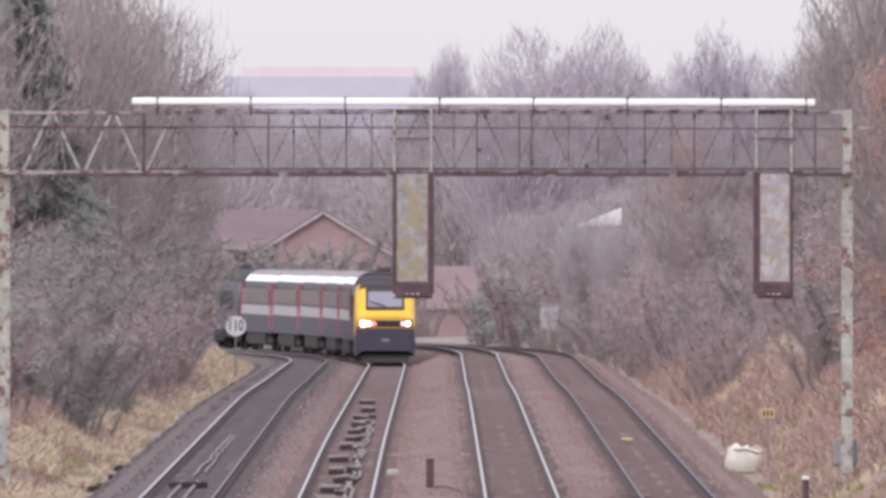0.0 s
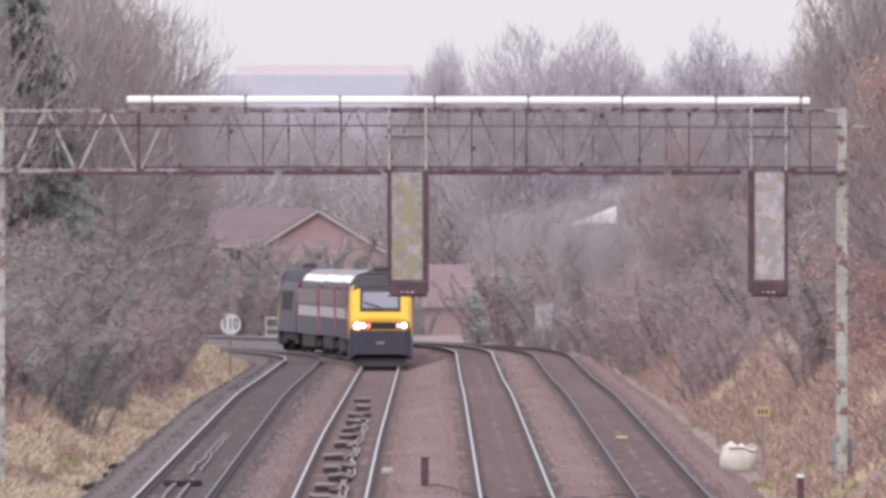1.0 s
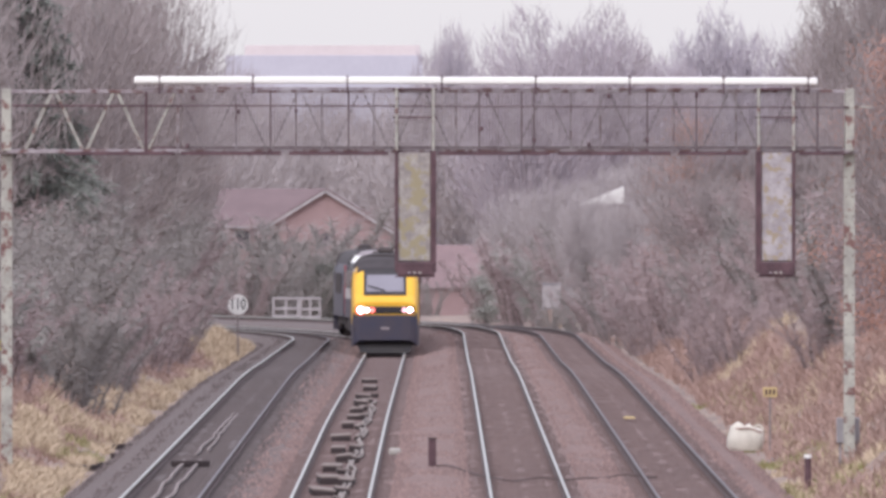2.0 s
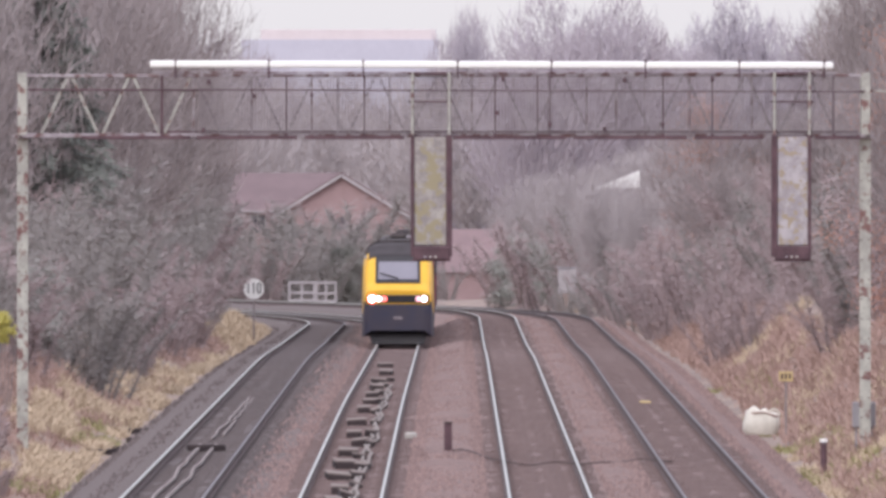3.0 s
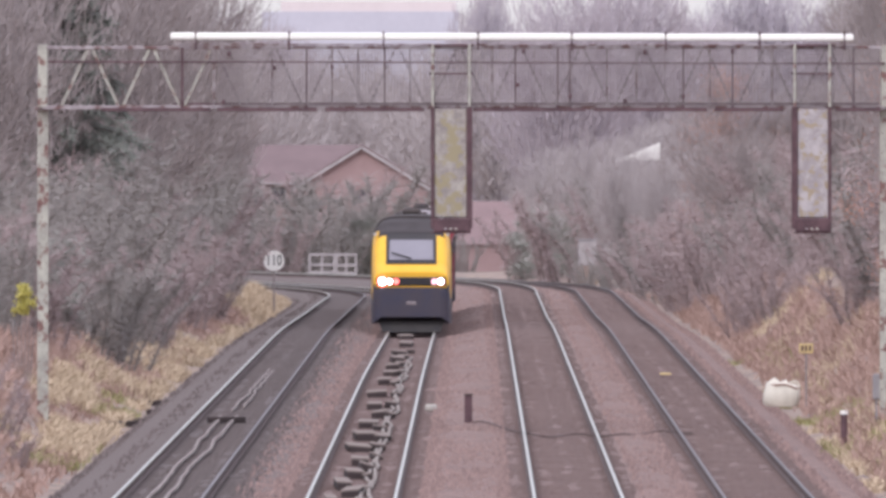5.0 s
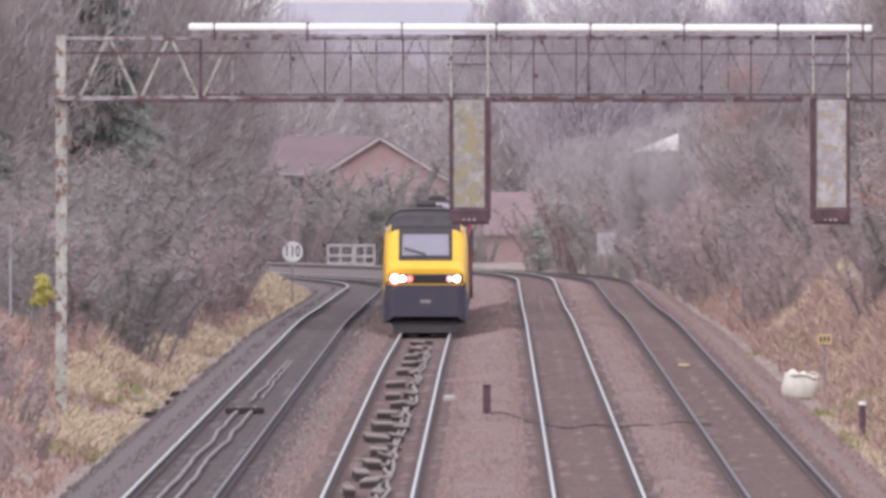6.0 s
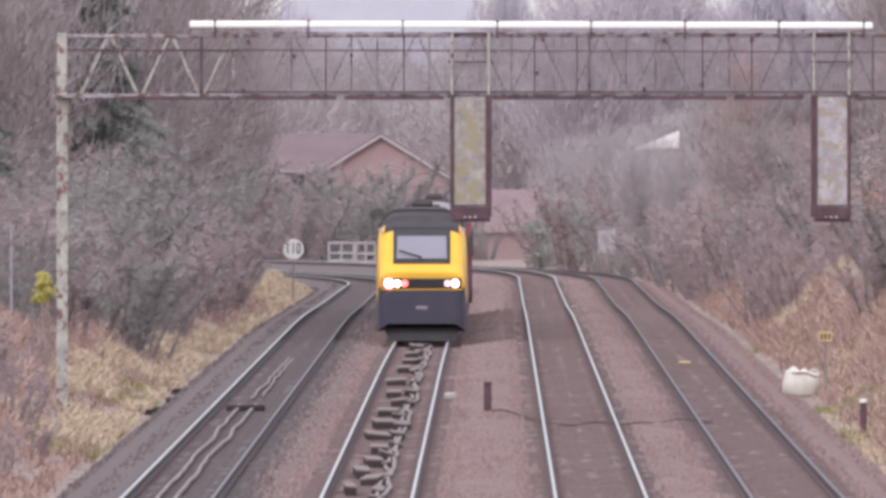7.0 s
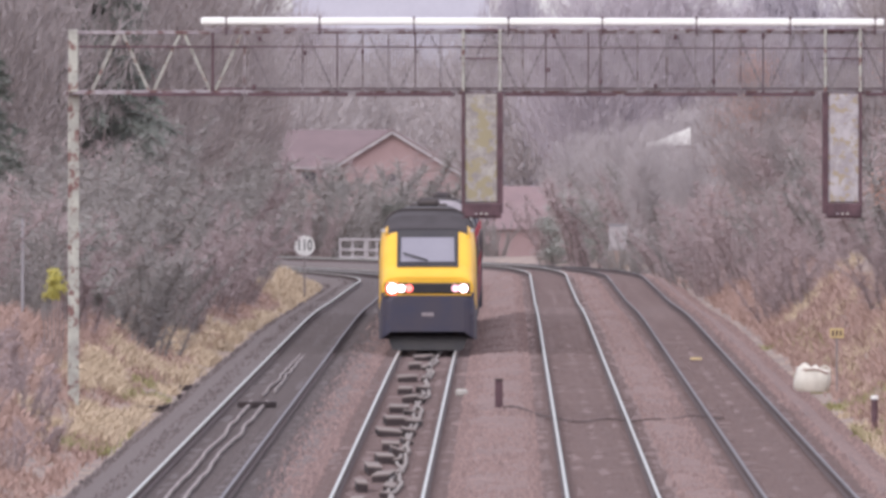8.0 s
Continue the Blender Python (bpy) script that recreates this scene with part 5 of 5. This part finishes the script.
def power_car(lead=True):
    """A diesel power car, nose towards -y, its middle at the origin."""
    car = thing("power_car", "diesel power car with a wedge-shaped yellow front and lit headlights" if lead else "trailing dark blue diesel power car", "train", "train")
    L, half = 17.8, 8.9
    ys = [0.0, 0.06, 0.12, 0.28, 0.45, 0.68, 0.9, 1.1, 1.3, 1.5, 1.7, 2.0, 2.3, 2.65, 3.0, 3.6, 4.4, 6, 9, 12, 15, 17.6]
    rings = [section(y - half, nose_height(y), nose_width(y) * (0.985 if y == 0 else 1), nose_shape(y), 1.0, 0.95) for y in ys]

    def pick(x, y, z):
        y += half
        if z > 3.2 and (abs(x) < 1.06 or y > 2.1):
            return "roof"
        if y < 2.3 and z > 1.52:
            return "yellow"
        return "navy"
    shells = loft(rings, pick)
    body = part("body", shells["navy"], NAVY, car)
    part("cab_front", shells["yellow"], YELLOW, car, "bright yellow cab front")
    part("roof", shells["roof"], ROOF_DARK, car, "sooty dark roof")
    # lower front: valance, buffer beam cover and plough
    lower = [section(y - half, 1.50, w, 9, 0.8, b, 10) for y, w, b in ((-0.10, 0.98, 0.52), (-0.05, 1.12, 0.42), (0.04, 1.21, 0.36), (0.2, 1.25, 0.32), (0.5, 1.27, 0.30), (2.4, 1.33, 0.30))]
    part("valance", loft(lower, lambda x, y, z: "all")["all"], NAVY, car, "dark blue valance below the yellow front")
    part("plough", Geo().add([(-1.1, 0.25 - half, 0.42), (1.1, 0.25 - half, 0.42), (0.95, 0.1 - half, 0.02), (-0.95, 0.1 - half, 0.02), (-1.1, 0.6 - half, 0.42), (1.1, 0.6 - half, 0.42), (0.95, 0.5 - half, 0.02), (-0.95, 0.5 - half, 0.02)],
                               [(0, 1, 2, 3), (7, 6, 5, 4), (0, 4, 5, 1), (1, 5, 6, 2), (2, 6, 7, 3), (3, 7, 4, 0)]), BLACK, car)
    part("coupler_cover", Geo().box((0, -0.09 - half, 0.98), (0.34, 0.05, 0.12), 0.02), ROOF_GREY, car)
    part("front_lip", Geo().box((0, -0.05 - half, 1.515), (2.36, 0.05, 0.035), 0.01), YELLOW, car)
    # windscreen, surround and wiper
    surround = part("windscreen_surround", nose_panel(0.83, 0.34, 1.55, 0.02), BLACK, car)
    surround.location.y = -half
    pane = part("windscreen", nose_panel(0.73, 0.50, 1.24, 0.045, 0.02), SCREEN, surround)
    pane.location.y = 0
    wp = Geo().bar((-0.66, 0.62, nose_height(0.72) + 0.06), (0.0, 0.48, nose_height(0.52) + 0.05), 0.05, 0.03)
    part("wiper", wp, BLACK, pane)
    part("roof_dome", nose_panel(1.0, 1.58, 2.25, 0.018, -0.02), ROOF_DARK, car).location.y = -half
    rim = Geo()
    arc = [section(2.75 - half, nose_height(2.75) + 0.03, nose_width(2.75) + 0.01, nose_shape(2.75), 1.0, None, 40)][0][8:33]
    for p, q in zip(arc, arc[1:]):
        rim.tube(p, q, 0.03, n=5)
    part("roof_rim", rim, GRIME, car)
    # headlights in their dark recess, with glowing discs and rings added as their halo
    band = part("light_band", Geo().box((0, -0.03 - half, 1.69), (2.30, 0.08, 0.29), 0.03), BLACK, car)
    if lead:
        for sx, big in ((-1, True), (1, False)):
            lx = -0.95 if big else 0.97
            r = 0.115 if big else 0.088
            g = Geo().tube((lx, -0.085 - half, 1.69), (lx, -0.10 - half, 1.69), r, n=24)
            if big:
                g.tube((lx + 0.24, -0.085 - half, 1.69), (lx + 0.24, -0.10 - half, 1.69), 0.088, n=24)
            part("headlight", g, LAMP_WHITE, band, "lit white headlight")
            part("halo_disc", Geo().tube((lx - sx * (0.45 if big else 0.22), -0.08 - half, 1.69), (lx - sx * (0.45 if big else 0.22), -0.09 - half, 1.69), 0.10, n=20), HALO_RED if big else HALO_PINK, band)
            part("halo_ring", Geo().tube((lx, -0.06 - half, 1.69), (lx, -0.078 - half, 1.69), r + (0.06 if big else 0.03), n=24), HALO_RED if big else HALO_PINK, band)
    # cab side windows, roof grilles and exhaust
    for sx in (-1, 1):
        part("cab_window", Geo().box((sx * 1.325, 2.75 - half, 2.6), (0.03, 0.6, 0.55), 0.01), DARK_GLASS, body)
        part("mirror_lamp", Geo().tube((sx * 1.20, 1.45 - half, 3.24), (sx * 1.20, 1.7 - half, 3.24), 0.06, n=8), CREAM, body)
        for k in range(4):
            part("side_grille", Geo().box((sx * 1.332, 6.5 + 2.2 * k - half, 2.4), (0.03, 1.6, 0.9), 0.01), GRIME, body)
    part("roof_fan", Geo().box((0, 9.5 - half, 3.9), (1.0, 5.0, 0.08), 0.03), GRIME, car)
    part("exhaust", Geo().box((0, 4.6 - half, 3.98), (0.62, 0.9, 0.26), 0.1), GRIME, car)
    part("underframe", Geo().box((0, 0.6, 0.78), (2.3, 12.0, 0.45), 0.05), GRIME, car)
    bogie(car, -5.15)
    bogie(car, 5.15)
    return car


def coach():
    car = thing("passenger_coach", "passenger coach with dark windows, pale band and red doors", "train", "train")
    L, half = 22.7, 11.35
    def pick(x, y, z):
        if z > 3.62:
            return "roof"
        # roof shoulder, coloured white for the sky it reflects
        if z > 3.32:
            return "eaves"
        if 1.75 < z < 2.2:
            return "band"
        return "dark" if z > 2.2 else "navy"
    # split the sides finely enough for the colour bands
    zs = [0.9, 1.75, 2.2, 3.08, 3.32, 3.62]

    def ring(y):
        up = []
        for z in zs:
            t = max(0.0, (z - 1.0) / 2.85)
            up.append((1.30 * (1 - t ** 3.2) ** (1 / 3.2), y, z))
        top = [(1.30 * math.cos(a) ** (2 / 3.2), y, 1.0 + 2.85 * math.sin(a) ** (2 / 3.2)) for a in [1.25 + 0.064 * i for i in range(1, 5)]]
        r = up + top
        return r + [(0, y, 3.85)] + [(-p[0], p[1], p[2]) for p in reversed(r)]
    shells = loft([ring(y) for y in (-half, -4, 4, half)], pick)
    body = part("body", shells["navy"], NAVY, car)
    part("roof", shells["roof"], ROOF_GREY, car, "pale grey roof")
    part("pale_band", shells["band"], CREAM, car, "pale grey band")
    # painted sky sheen along the roof shoulder
    part("roof_sheen_band", shells["eaves"], BRIGHT, car, "white roof shoulder painted as the sky's reflection")
    glass = part("window_band", shells["dark"], BLACK, car)
    for sx in (-1, 1):
        for k in range(8):
            part("window", Geo().box((sx * 1.294, -8.4 + 2.4 * k, 2.62), (0.03, 1.7, 0.66), 0.008), DARK_GLASS, glass)
        for dy in (-half + 0.75, half - 0.75):
            door = part("door", Geo().box((sx * 1.274, dy, 2.12), (0.07, 0.85, 2.15), 0.01), RED, body, "red passenger door")
            part("door_window", Geo().box((sx * 1.313, dy, 2.65), (0.015, 0.5, 0.6), 0.004), DARK_GLASS, door)
    for dy in (-half - 0.12, half + 0.12):
        part("gangway", Geo().box((0, dy, 2.0), (1.2, 0.25, 2.1), 0.04), BLACK, car)
    part("underframe", Geo().box((0, 0, 0.62), (2.5, 12.5, 0.62), 0.05), GRIME, car)
    bogie(car, -8.0)
    bogie(car, 8.0)
    return car


def build_train():
    first = power_car(True)
    c = coach()
    cars = [(first, 8.9, 5.15, 0)]
    back = 17.8
    for k in range(5):
        cars.append((c if k == 0 else copy_thing(c, Matrix.Identity(4)), back + 11.5, 8.0, 0))
        back += 23.0
    cars.append((power_car(False), back + 9.0, 5.15, 180))
    return cars


def nose_at(t):
    return 720.0 + 49.2 * (7.0 - t)


def motions():
    for car, behind, pivot, turn in TRAIN:
        rows = []
        for i in range(17):
            t = i * 0.5
            s = nose_at(t) + behind
            ax, ay, _ = line(s - pivot)
            bx, by, _ = line(s + pivot)
            head = math.degrees(math.atan2(bx - ax, by - ay))
            rows.append((t, pose((ax + bx) / 2, (ay + by) / 2, (fall(s - pivot) + fall(s + pivot)) / 2, 0, 0, turn - head)))
        walk(car, rows)


build_ground()
build_trackbed()
build_tracks()
build_stones()
build_gantry()
build_signal(797, 868, LICHEN, "hanging signal seen from behind with a lichen-stained back plate", False)
build_signal(1437, 1505, PALE_BACK, "hanging signal seen from behind with a faded pale back plate", True)
build_lineside()
build_lineside_litter()
build_buildings()
build_trees()
build_scrub()
build_grass()
TRAIN = build_train()
motions()
